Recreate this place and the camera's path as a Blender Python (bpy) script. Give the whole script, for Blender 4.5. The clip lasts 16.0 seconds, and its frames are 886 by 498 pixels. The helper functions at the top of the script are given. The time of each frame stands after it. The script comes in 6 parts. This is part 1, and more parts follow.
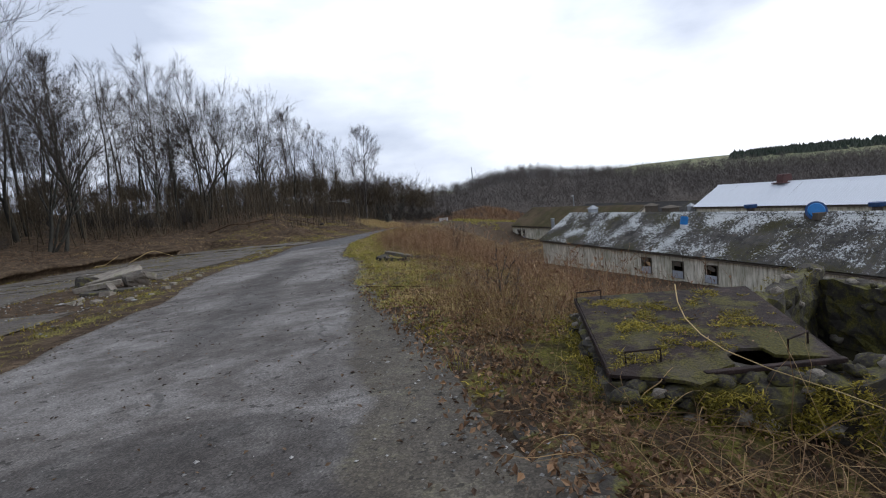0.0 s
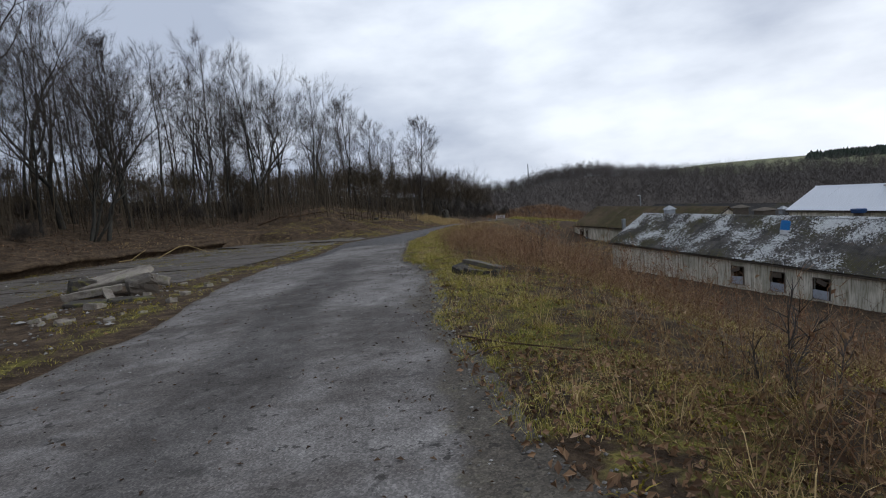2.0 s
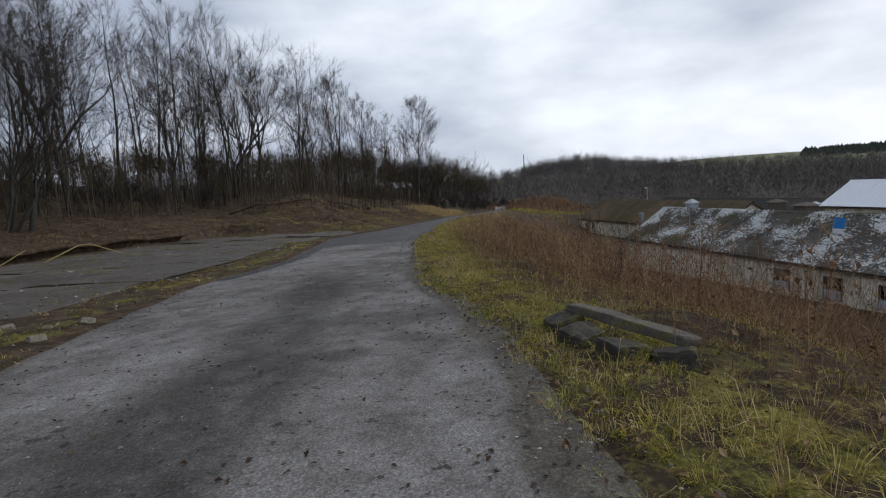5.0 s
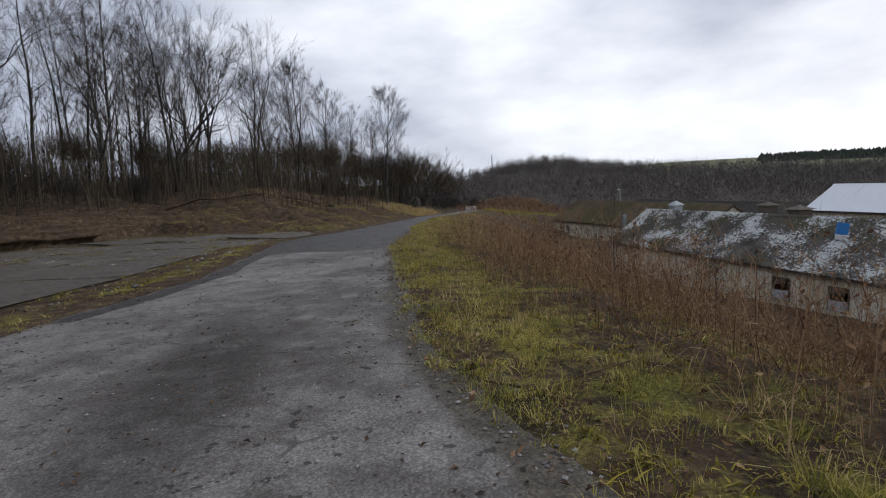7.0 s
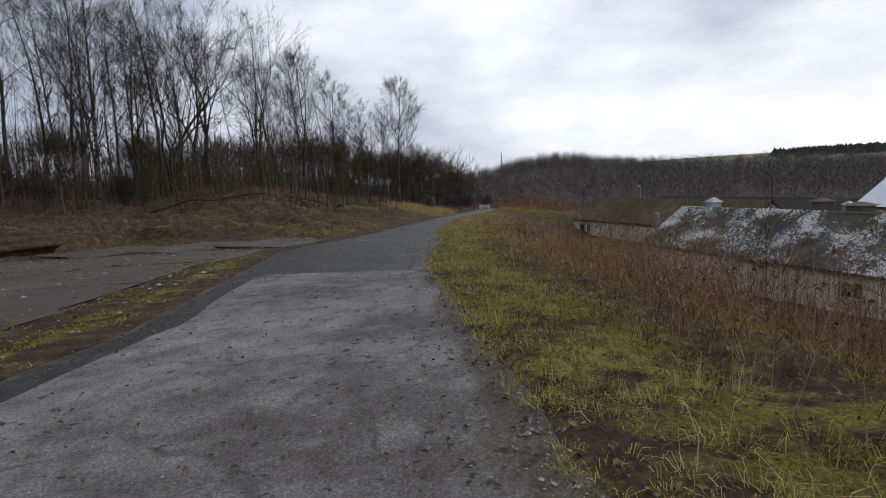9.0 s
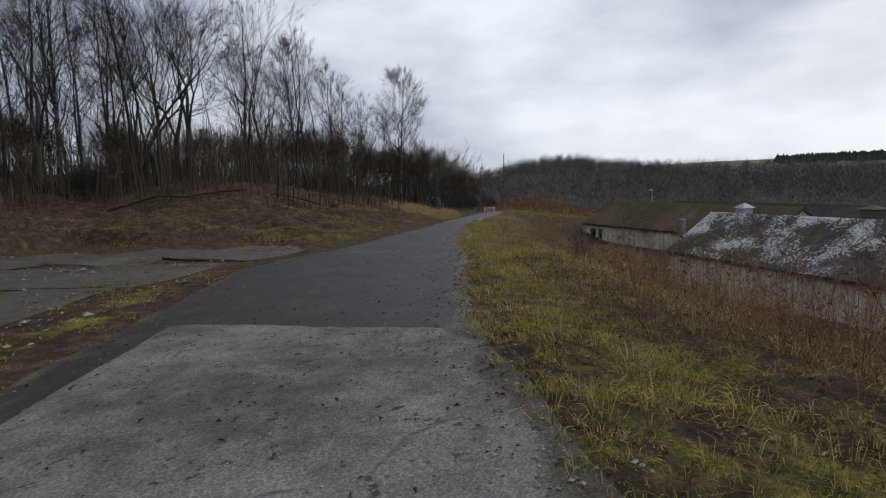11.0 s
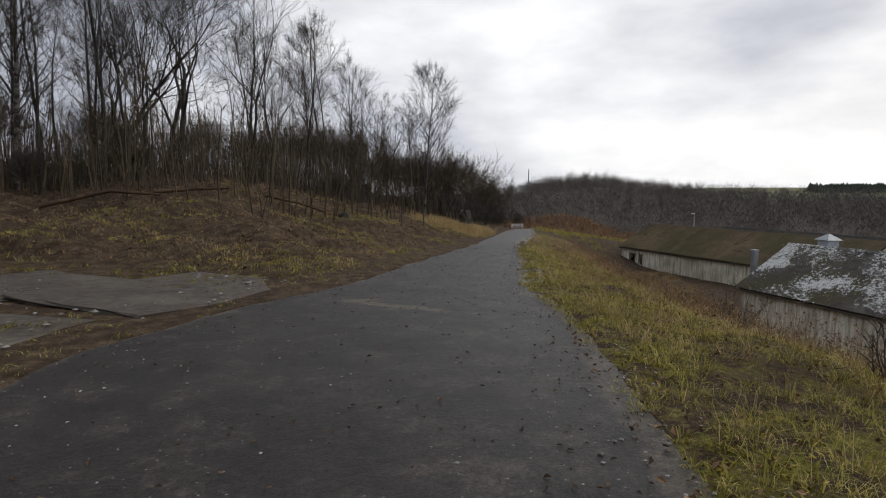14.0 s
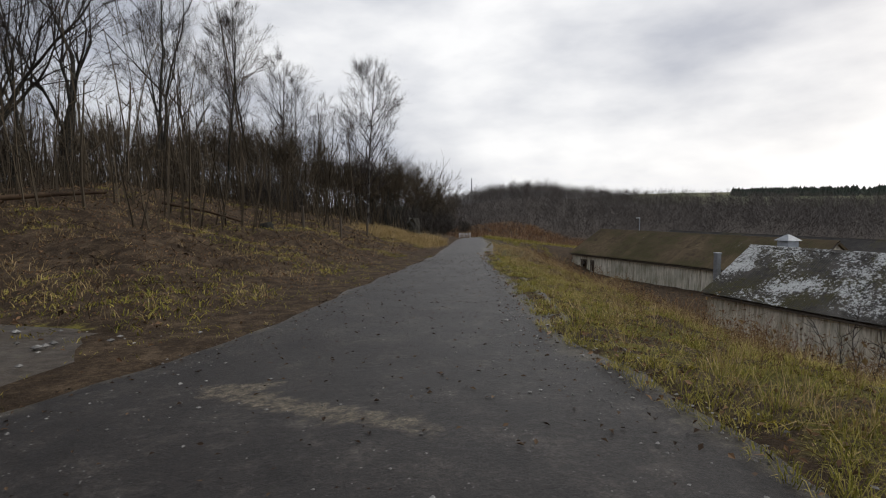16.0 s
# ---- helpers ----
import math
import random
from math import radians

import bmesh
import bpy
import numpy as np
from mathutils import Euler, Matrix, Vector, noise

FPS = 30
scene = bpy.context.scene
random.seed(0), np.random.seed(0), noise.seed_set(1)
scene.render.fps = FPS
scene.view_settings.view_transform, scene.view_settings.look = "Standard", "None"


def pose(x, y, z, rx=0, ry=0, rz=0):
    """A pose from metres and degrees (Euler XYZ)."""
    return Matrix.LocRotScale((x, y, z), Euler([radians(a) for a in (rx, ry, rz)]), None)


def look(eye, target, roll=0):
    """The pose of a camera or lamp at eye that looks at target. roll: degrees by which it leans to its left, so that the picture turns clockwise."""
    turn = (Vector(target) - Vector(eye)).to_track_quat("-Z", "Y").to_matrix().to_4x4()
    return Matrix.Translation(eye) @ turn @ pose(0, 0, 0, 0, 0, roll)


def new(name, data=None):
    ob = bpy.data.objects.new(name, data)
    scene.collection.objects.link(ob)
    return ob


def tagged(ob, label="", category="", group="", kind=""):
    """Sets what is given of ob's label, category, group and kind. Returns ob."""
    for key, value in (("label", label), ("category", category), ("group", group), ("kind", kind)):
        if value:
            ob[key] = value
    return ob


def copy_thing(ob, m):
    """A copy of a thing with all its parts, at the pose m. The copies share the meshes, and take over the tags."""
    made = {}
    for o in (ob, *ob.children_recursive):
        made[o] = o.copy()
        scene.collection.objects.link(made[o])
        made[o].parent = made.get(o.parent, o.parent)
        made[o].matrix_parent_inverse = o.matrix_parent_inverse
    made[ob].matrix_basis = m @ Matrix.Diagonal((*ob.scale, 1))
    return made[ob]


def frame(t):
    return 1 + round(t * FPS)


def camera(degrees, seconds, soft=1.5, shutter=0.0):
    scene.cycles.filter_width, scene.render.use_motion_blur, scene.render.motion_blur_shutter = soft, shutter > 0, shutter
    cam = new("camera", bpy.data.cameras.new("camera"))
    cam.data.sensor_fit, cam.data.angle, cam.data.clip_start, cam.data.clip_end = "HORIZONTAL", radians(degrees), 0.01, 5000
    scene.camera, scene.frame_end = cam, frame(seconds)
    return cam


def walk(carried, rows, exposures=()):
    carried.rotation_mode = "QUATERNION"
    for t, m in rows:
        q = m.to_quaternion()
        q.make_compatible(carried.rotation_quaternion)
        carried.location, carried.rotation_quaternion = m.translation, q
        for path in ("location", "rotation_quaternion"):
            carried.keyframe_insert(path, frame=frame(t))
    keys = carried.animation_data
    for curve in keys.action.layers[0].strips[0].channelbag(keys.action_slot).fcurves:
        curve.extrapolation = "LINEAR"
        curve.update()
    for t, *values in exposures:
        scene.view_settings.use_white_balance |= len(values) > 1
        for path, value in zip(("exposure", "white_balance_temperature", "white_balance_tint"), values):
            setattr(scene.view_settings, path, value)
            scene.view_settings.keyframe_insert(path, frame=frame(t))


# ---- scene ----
cam = camera(79.5, 16.0, soft=1.1)
PATH = [
    (0.0, (0.024, 0.055, 1.370), (1.857, 9.825, 0.279), -5.70),
    (0.5, (0.092, 1.321, 1.321), (2.701, 10.899, 0.116), -1.00),
    (1.0, (0.087, 2.526, 1.280), (3.174, 11.960, 0.064), -6.22),
    (1.5, (-0.068, 3.742, 1.249), (1.097, 13.614, 0.162), 2.38),
    (2.0, (-0.241, 4.991, 1.217), (0.646, 14.895, 0.150), -4.53),
    (2.5, (-0.307, 6.209, 1.133), (-0.209, 16.159, 0.133), 2.30),
    (3.0, (-0.413, 7.429, 1.104), (0.976, 17.262, -0.077), -3.93),
    (3.5, (-0.596, 8.713, 0.991), (0.019, 18.625, -0.182), 2.12),
    (4.0, (-0.537, 9.895, 1.004), (0.711, 19.716, -0.411), -4.34),
    (4.5, (-0.580, 11.073, 0.968), (0.194, 20.987, -0.094), 1.73),
    (4.7, (-0.553, 11.556, 0.989), (0.581, 21.435, -0.072), 1.13),
    (5.0, (-0.551, 12.362, 0.950), (0.486, 22.229, -0.303), -3.60),
    (5.5, (-0.549, 13.706, 0.885), (-0.029, 23.628, -0.247), 2.60),
    (6.0, (-0.546, 15.049, 0.820), (0.577, 24.902, -0.467), -3.00),
    (6.5, (-0.543, 16.393, 0.756), (0.149, 26.294, -0.463), 2.20),
    (6.8, (-0.541, 17.199, 0.717), (0.939, 27.010, -0.529), 1.12),
    (7.0, (-0.532, 17.684, 0.632), (1.141, 27.458, -0.663), -2.59),
    (7.5, (-0.578, 18.963, 0.589), (0.498, 28.822, -0.696), 1.94),
    (8.0, (-0.636, 20.230, 0.558), (0.827, 30.029, -0.795), -2.85),
    (8.5, (-0.704, 21.482, 0.515), (0.307, 31.377, -0.519), 1.51),
    (9.0, (-0.781, 22.656, 0.484), (0.751, 32.450, -0.827), -3.11),
    (9.2, (-0.774, 23.151, 0.477), (0.555, 32.972, -0.857), -4.13),
    (9.5, (-0.747, 23.921, 0.446), (0.118, 33.809, -0.772), 1.50),
    (10.0, (-0.701, 25.205, 0.395), (0.593, 35.032, -0.927), -2.40),
    (10.5, (-0.656, 26.489, 0.344), (0.468, 36.355, -0.840), 1.20),
    (11.0, (-0.610, 27.773, 0.293), (0.941, 37.567, -0.995), -2.20),
    (11.3, (-0.583, 28.543, 0.262), (1.492, 38.245, -0.988), -4.30),
    (11.5, (-0.554, 29.032, 0.246), (1.008, 38.848, -0.854), 0.04),
    (12.0, (-0.387, 30.284, 0.202), (1.894, 39.947, -0.987), -0.79),
    (12.5, (-0.258, 31.537, 0.144), (1.905, 41.216, -1.141), 1.02),
    (13.0, (-0.210, 32.760, 0.133), (2.272, 42.378, -1.027), -0.60),
    (13.5, (-0.291, 33.973, 0.090), (0.957, 43.847, -0.883), 2.01),
    (14.0, (-0.342, 35.159, 0.032), (0.885, 45.029, -1.007), 0.44),
    (14.5, (-0.269, 36.247, -0.007), (0.856, 46.132, -1.022), 0.82),
    (15.0, (-0.118, 37.346, -0.128), (1.998, 47.075, -1.061), -1.04),
    (15.5, (-0.021, 38.507, -0.179), (1.819, 48.293, -1.097), -0.69),
    (16.0, (0.019, 39.742, -0.316), (2.280, 49.447, -1.160), -0.68),
]
walk(cam, [(t, look(eye, target, roll)) for t, eye, target, roll in PATH],
     [(0.0, 0.33, 6050, 10), (0.5, 0.19, 6050, 10), (1.0, 0.06, 6050, 10), (2.5, -0.08, 6000, 9), (4.7, -0.10, 6050, 9), (7.0, -0.02, 6200, 11),
      (9.2, -0.02, 6200, 11), (11.5, -0.26, 6150, 10), (12.5, -0.14, 6400, 10), (13.5, 0.0, 6650, 10), (16.0, -0.08, 6650, 10)])

# ---- world, sun, exposure ----
world = bpy.data.worlds.new("overcast")
scene.world = world
world.use_nodes = True
wn = world.node_tree
wn.nodes.clear()
w_out = wn.nodes.new("ShaderNodeOutputWorld")
w_bg = wn.nodes.new("ShaderNodeBackground")
w_sky = wn.nodes.new("ShaderNodeTexSky")
w_sky.sky_type, w_sky.sun_disc = "NISHITA", False
w_sky.sun_elevation, w_sky.sun_rotation = radians(28), radians(65)
w_sky.dust_density, w_sky.ozone_density = 4.0, 1.0
w_map = wn.nodes.new("ShaderNodeMapping")
w_tc = wn.nodes.new("ShaderNodeTexCoord")
w_map.inputs["Scale"].default_value = (1.0, 1.0, 2.6)
w_noise = wn.nodes.new("ShaderNodeTexNoise")
w_noise.inputs["Scale"].default_value, w_noise.inputs["Detail"].default_value = 2.3, 7.0
w_noise.inputs["Roughness"].default_value = 0.5
w_ramp = wn.nodes.new("ShaderNodeValToRGB")
w_ramp.color_ramp.elements[0].position, w_ramp.color_ramp.elements[0].color = 0.47, (0.47, 0.505, 0.585, 1)
w_ramp.color_ramp.elements[1].position, w_ramp.color_ramp.elements[1].color = 0.76, (0.96, 0.975, 1.0, 1)
w_dim = wn.nodes.new("ShaderNodeMix")
w_dim.data_type = "RGBA"
w_dim.inputs[0].default_value = 0.995
wn.links.new(w_tc.outputs["Generated"], w_map.inputs["Vector"])
wn.links.new(w_map.outputs[0], w_noise.inputs["Vector"])
w_dot = wn.nodes.new("ShaderNodeVectorMath")
w_dot.operation = "DOT_PRODUCT"
w_dot.inputs[1].default_value = (0.27, 0.08, -0.03)
w_sum = wn.nodes.new("ShaderNodeMath")
w_sum.operation = "ADD"
wn.links.new(w_tc.outputs["Generated"], w_dot.inputs[0])
wn.links.new(w_noise.outputs[0], w_sum.inputs[0])
wn.links.new(w_dot.outputs["Value"], w_sum.inputs[1])
wn.links.new(w_sum.outputs[0], w_ramp.inputs[0])
wn.links.new(w_sky.outputs[0], w_dim.inputs[6])
wn.links.new(w_ramp.outputs[0], w_dim.inputs[7])
wn.links.new(w_dim.outputs[2], w_bg.inputs[0])
w_bg.inputs[1].default_value = 1.06
wn.links.new(w_bg.outputs[0], w_out.inputs[0])
sun = new("sun", bpy.data.lights.new("sun", "SUN"))
sun.data.energy, sun.data.angle, sun.data.color = 0.6, radians(25), (1.0, 0.97, 0.93)
sun.matrix_world = look((60, 25, 50), (0, 20, 0))


# ---- materials ----
def start_mat(name, rough=0.85, metal=0.0, spec=0.3):
    m = bpy.data.materials.new(name)
    m.use_nodes = True
    nt = m.node_tree
    b = nt.nodes["Principled BSDF"]
    b.inputs["Roughness"].default_value, b.inputs["Metallic"].default_value = rough, metal
    b.inputs["Specular IOR Level"].default_value = spec
    return m, nt, b


def coords(nt, kind="Object", scale=(1, 1, 1)):
    tc, mp = nt.nodes.new("ShaderNodeTexCoord"), nt.nodes.new("ShaderNodeMapping")
    mp.inputs["Scale"].default_value = scale
    nt.links.new(tc.outputs[kind], mp.inputs["Vector"])
    return mp.outputs[0]


def noise_tex(nt, vec, scale, detail=4.0, rough=0.55):
    n = nt.nodes.new("ShaderNodeTexNoise")
    n.inputs["Scale"].default_value, n.inputs["Detail"].default_value, n.inputs["Roughness"].default_value = scale, detail, rough
    nt.links.new(vec, n.inputs["Vector"])
    return n.outputs[0]


def cell_tex(nt, vec, scale, out="Distance"):
    n = nt.nodes.new("ShaderNodeTexVoronoi")
    n.inputs["Scale"].default_value = scale
    nt.links.new(vec, n.inputs["Vector"])
    return n.outputs[out]


def ramp(nt, fac, *stops):
    r = nt.nodes.new("ShaderNodeValToRGB")
    els = r.color_ramp.elements
    while len(els) < len(stops):
        els.new(0.5)
    for e, (p, c) in zip(els, stops):
        e.position, e.color = p, (c, c, c, 1) if isinstance(c, (int, float)) else (*c, 1)
    nt.links.new(fac, r.inputs[0])
    return r.outputs[0]


def blend(nt, fac, a, b, how="MIX"):
    n = nt.nodes.new("ShaderNodeMix")
    n.data_type, n.blend_type = "RGBA", how
    for k, v in ((0, fac), (6, a), (7, b)):
        if isinstance(v, (int, float)):
            n.inputs[k].default_value = v
        elif isinstance(v, tuple):
            n.inputs[k].default_value = (*v, 1)
        else:
            nt.links.new(v, n.inputs[k])
    return n.outputs[2]


def calc(nt, op, a, b=0.0, clamp=False):
    n = nt.nodes.new("ShaderNodeMath")
    n.operation, n.use_clamp = op, clamp
    for k, v in enumerate((a, b)):
        if isinstance(v, (int, float)):
            n.inputs[k].default_value = v
        else:
            nt.links.new(v, n.inputs[k])
    return n.outputs[0]


def bump(nt, b, height, strength=0.4, dist=0.02):
    n = nt.nodes.new("ShaderNodeBump")
    n.inputs["Strength"].default_value, n.inputs["Distance"].default_value = strength, dist
    nt.links.new(height, n.inputs["Height"])
    nt.links.new(n.outputs[0], b.inputs["Normal"])


def attr(nt, name):
    n = nt.nodes.new("ShaderNodeAttribute")
    n.attribute_name = name
    return n.outputs["Fac"]


def island(nt):
    return nt.nodes.new("ShaderNodeNewGeometry").outputs["Random Per Island"]


def obj_random(nt):
    return nt.nodes.new("ShaderNodeObjectInfo").outputs["Random"]


def scatter_mat(name, *stops, rough=0.8, tint=(1.28, 1.16, 0.98)):
    """A plant material whose colour varies from stem to stem."""
    m, nt, b = start_mat(name, rough, 0, 0.2)
    v = coords(nt)
    big = ramp(nt, calc(nt, "ADD", calc(nt, "MULTIPLY", noise_tex(nt, v, 0.6, 2), 0.4), calc(nt, "MULTIPLY", noise_tex(nt, v, 2.6, 2), 0.6)), (0.32, 0.0), (0.68, 1.0))
    f = calc(nt, "ADD", calc(nt, "MULTIPLY", island(nt), 0.55), calc(nt, "MULTIPLY", big, 0.45))
    c = ramp(nt, f, *[(p, tuple(k * t for k, t in zip(col, tint))) for p, col in stops])
    nt.links.new(c, b.inputs["Base Color"])
    return m


def mat_ground():
    m, nt, b = start_mat("ground_cover", 0.95, 0, 0.1)
    v = coords(nt)
    n1, n2, n3 = noise_tex(nt, v, 0.35, 5), noise_tex(nt, v, 3.0, 6, 0.65), noise_tex(nt, v, 22.0, 5, 0.7)
    litter = ramp(nt, calc(nt, "ADD", calc(nt, "MULTIPLY", n2, 0.6), calc(nt, "MULTIPLY", n3, 0.4)),
                  (0.32, (0.019, 0.013, 0.008)), (0.5, (0.068, 0.047, 0.030)), (0.68, (0.185, 0.132, 0.084)))
    grass = ramp(nt, calc(nt, "ADD", calc(nt, "MULTIPLY", n1, 0.4), calc(nt, "MULTIPLY", n3, 0.6)),
                 (0.34, (0.036, 0.029, 0.008)), (0.5, (0.128, 0.116, 0.026)), (0.66, (0.33, 0.285, 0.070)))
    moss = calc(nt, "ADD", attr(nt, "grass"), calc(nt, "MULTIPLY", calc(nt, "SUBTRACT", n2, 0.5), 1.2))
    # far ground takes a paler, flatter litter colour with the valley haze mixed in
    litter = blend(nt, attr(nt, "distant_haze"), litter, ramp(nt, noise_tex(nt, v, 0.06, 5, 0.7), (0.35, (0.072, 0.061, 0.052)), (0.65, (0.105, 0.089, 0.076))))
    c = blend(nt, ramp(nt, moss, (0.4, 0.0), (0.62, 1.0)), litter, grass)
    field = ramp(nt, noise_tex(nt, v, 0.02, 4), (0.4, (0.13, 0.15, 0.075)), (0.6, (0.22, 0.21, 0.12)))
    c = blend(nt, attr(nt, "field"), c, field)
    nt.links.new(c, b.inputs["Base Color"])
    bump(nt, b, calc(nt, "ADD", n2, n3), 0.8, 0.06)
    return m


def mat_road():
    m, nt, b = start_mat("old_tarmac", 0.8, 0, 0.25)
    v = coords(nt)
    n0, n1, n2 = noise_tex(nt, v, 0.45, 4), noise_tex(nt, v, 2.2, 6, 0.65), noise_tex(nt, v, 14.0, 5, 0.7)
    fine = noise_tex(nt, v, 90.0, 3, 0.7)
    chips = cell_tex(nt, v, 75.0, "Color")
    stone = ramp(nt, chips, (0.25, 0.55), (0.55, 1.0), (0.9, 1.75))
    light = ramp(nt, calc(nt, "ADD", calc(nt, "MULTIPLY", n1, 0.5), calc(nt, "MULTIPLY", n0, 0.5)),
                 (0.38, (0.074, 0.064, 0.056)), (0.48, (0.124, 0.111, 0.100)), (0.53, (0.166, 0.152, 0.140)), (0.64, (0.235, 0.219, 0.203)))
    dark = ramp(nt, calc(nt, "ADD", calc(nt, "MULTIPLY", n1, 0.6), calc(nt, "MULTIPLY", n2, 0.4)),
                (0.36, (0.0170, 0.0140, 0.0120)), (0.52, (0.0315, 0.0262, 0.0225)), (0.68, (0.086, 0.073, 0.060)))
    gravel = ramp(nt, n2, (0.38, (0.045, 0.036, 0.026)), (0.62, (0.19, 0.155, 0.105)))
    dirt = ramp(nt, calc(nt, "ADD", calc(nt, "MULTIPLY", n1, 0.5), calc(nt, "MULTIPLY", n2, 0.5)),
                (0.35, (0.040, 0.033, 0.025)), (0.52, (0.090, 0.076, 0.057)), (0.68, (0.130, 0.116, 0.072)))
    wob = calc(nt, "MULTIPLY", calc(nt, "SUBTRACT", n1, 0.5), 0.9)
    wob2 = calc(nt, "MULTIPLY", calc(nt, "SUBTRACT", n2, 0.5), 0.5)
    def edge(a, lo=0.45, hi=0.55, w=wob):
        return ramp(nt, calc(nt, "ADD", attr(nt, a), calc(nt, "ADD", w, wob2)), (lo, 0.0), (hi, 1.0))
    c = blend(nt, ramp(nt, calc(nt, "ADD", attr(nt, "fresh"), calc(nt, "MULTIPLY", wob2, 0.4)), (0.47, 0.0), (0.53, 1.0)), light, dark)
    c = blend(nt, calc(nt, "MULTIPLY", edge("wet", 0.46, 0.58), 0.5), c, dark)
    c = blend(nt, calc(nt, "MULTIPLY", edge("patch", 0.35, 0.75), 0.9), c, gravel)
    c = blend(nt, calc(nt, "MULTIPLY", edge("dirt", 0.35, 0.75), 0.9), c, dirt)
    c = blend(nt, 0.65, c, stone, "MULTIPLY")
    clod = ramp(nt, noise_tex(nt, v, 7.5, 3, 0.6), (0.635, 0.0), (0.665, 1.0))
    c = blend(nt, calc(nt, "MULTIPLY", clod, 0.75), c, (0.022, 0.019, 0.015))
    pale = ramp(nt, cell_tex(nt, v, 13.0), (0.07, 1.0), (0.12, 0.0))
    c = blend(nt, calc(nt, "MULTIPLY", pale, ramp(nt, n1, (0.42, 0.0), (0.56, 0.9))), c, (0.24, 0.225, 0.205))
    crack = nt.nodes.new("ShaderNodeTexVoronoi")
    crack.feature, crack.inputs["Scale"].default_value = "DISTANCE_TO_EDGE", 0.55
    warp = nt.nodes.new("ShaderNodeMix")
    warp.data_type = "VECTOR"
    warp.inputs[0].default_value = 0.3
    wcol = nt.nodes.new("ShaderNodeTexNoise")
    wcol.inputs["Scale"].default_value = 1.6
    nt.links.new(v, wcol.inputs["Vector"])
    nt.links.new(v, warp.inputs[4])
    nt.links.new(wcol.outputs["Color"], warp.inputs[5])
    nt.links.new(warp.outputs[1], crack.inputs["Vector"])
    line = ramp(nt, crack.outputs[0], (0.004, 1.0), (0.012, 0.0))
    c = blend(nt, calc(nt, "MULTIPLY", line, ramp(nt, n1, (0.48, 0.0), (0.62, 0.6))), c, (0.025, 0.023, 0.02))
    nt.links.new(c, b.inputs["Base Color"])
    nt.links.new(ramp(nt, calc(nt, "ADD", attr(nt, "fresh"), calc(nt, "MULTIPLY", n1, 0.6)), (0.3, 0.85), (1.3, 0.52)), b.inputs["Roughness"])
    bump(nt, b, calc(nt, "ADD", calc(nt, "MULTIPLY", chips, 0.5), calc(nt, "ADD", n2, calc(nt, "MULTIPLY", fine, 0.4))), 0.55, 0.012)
    return m


def mat_concrete(name, moss=0.5, tone=1.0, world=False, mud=False):
    m, nt, b = start_mat(name, 0.85, 0, 0.25)
    v = nt.nodes.new("ShaderNodeNewGeometry").outputs["Position"] if world else coords(nt)
    n1, n2, n3 = noise_tex(nt, v, 0.9, 5, 0.6), noise_tex(nt, v, 6.0, 6, 0.65), noise_tex(nt, v, 45.0, 4, 0.7)
    c = ramp(nt, calc(nt, "ADD", calc(nt, "MULTIPLY", n1, 0.5), calc(nt, "MULTIPLY", n2, 0.5)),
             (0.33, tuple(tone * k for k in (0.062, 0.050, 0.039))), (0.5, tuple(tone * k for k in (0.165, 0.142, 0.115))),
             (0.68, tuple(tone * k for k in (0.32, 0.295, 0.26))))
    c = blend(nt, 0.5, c, ramp(nt, n3, (0.3, 0.5), (0.7, 1.3)), "MULTIPLY")
    mm = ramp(nt, calc(nt, "ADD", calc(nt, "MULTIPLY", n2, 0.6), calc(nt, "MULTIPLY", n1, 0.4)), (0.62 - 0.2 * moss, 0.0), (0.70 - 0.2 * moss, 1.0))
    green = ramp(nt, n3, (0.3, (0.035, 0.034, 0.010)), (0.7, (0.19, 0.17, 0.032)))
    c = blend(nt, calc(nt, "MULTIPLY", mm, min(1.0, moss * 1.4)), c, green)
    if mud:
        mk = ramp(nt, calc(nt, "ADD", calc(nt, "MULTIPLY", noise_tex(nt, v, 0.55, 5, 0.65), 0.7), calc(nt, "MULTIPLY", n2, 0.3)), (0.43, 0.0), (0.53, 0.92))
        c = blend(nt, mk, c, ramp(nt, n2, (0.35, (0.042, 0.031, 0.022)), (0.65, (0.094, 0.074, 0.054))))
        nt.links.new(ramp(nt, mk, (0.0, 0.85), (1.0, 0.48)), b.inputs["Roughness"])
    nt.links.new(c, b.inputs["Base Color"])
    bump(nt, b, calc(nt, "ADD", n2, calc(nt, "MULTIPLY", n3, 0.5)), 0.6, 0.03)
    return m


def mat_bark(name, lo, hi, birch=False):
    m, nt, b = start_mat(name, 0.9, 0, 0.15)
    v = coords(nt, "Object", (1, 1, 0.25))
    n1, n2 = noise_tex(nt, v, 9.0, 5, 0.65), noise_tex(nt, v, 1.5, 3)
    c = ramp(nt, calc(nt, "ADD", calc(nt, "MULTIPLY", n1, 0.6), calc(nt, "MULTIPLY", n2, 0.4)), (0.35, lo), (0.65, hi))
    if birch:
        sc = noise_tex(nt, coords(nt, "Object", (1, 1, 2.2)), 2.6, 5, 0.7)
        c = blend(nt, ramp(nt, sc, (0.45, 0.0), (0.55, 1.0)), (0.05, 0.042, 0.038), ramp(nt, n1, (0.3, (0.13, 0.12, 0.108)), (0.7, (0.27, 0.255, 0.235))))
    c = blend(nt, 0.5, c, ramp(nt, obj_random(nt), (0.0, 0.6), (1.0, 1.4)), "MULTIPLY")
    nt.links.new(c, b.inputs["Base Color"])
    bump(nt, b, n1, 0.5, 0.02)
    return m


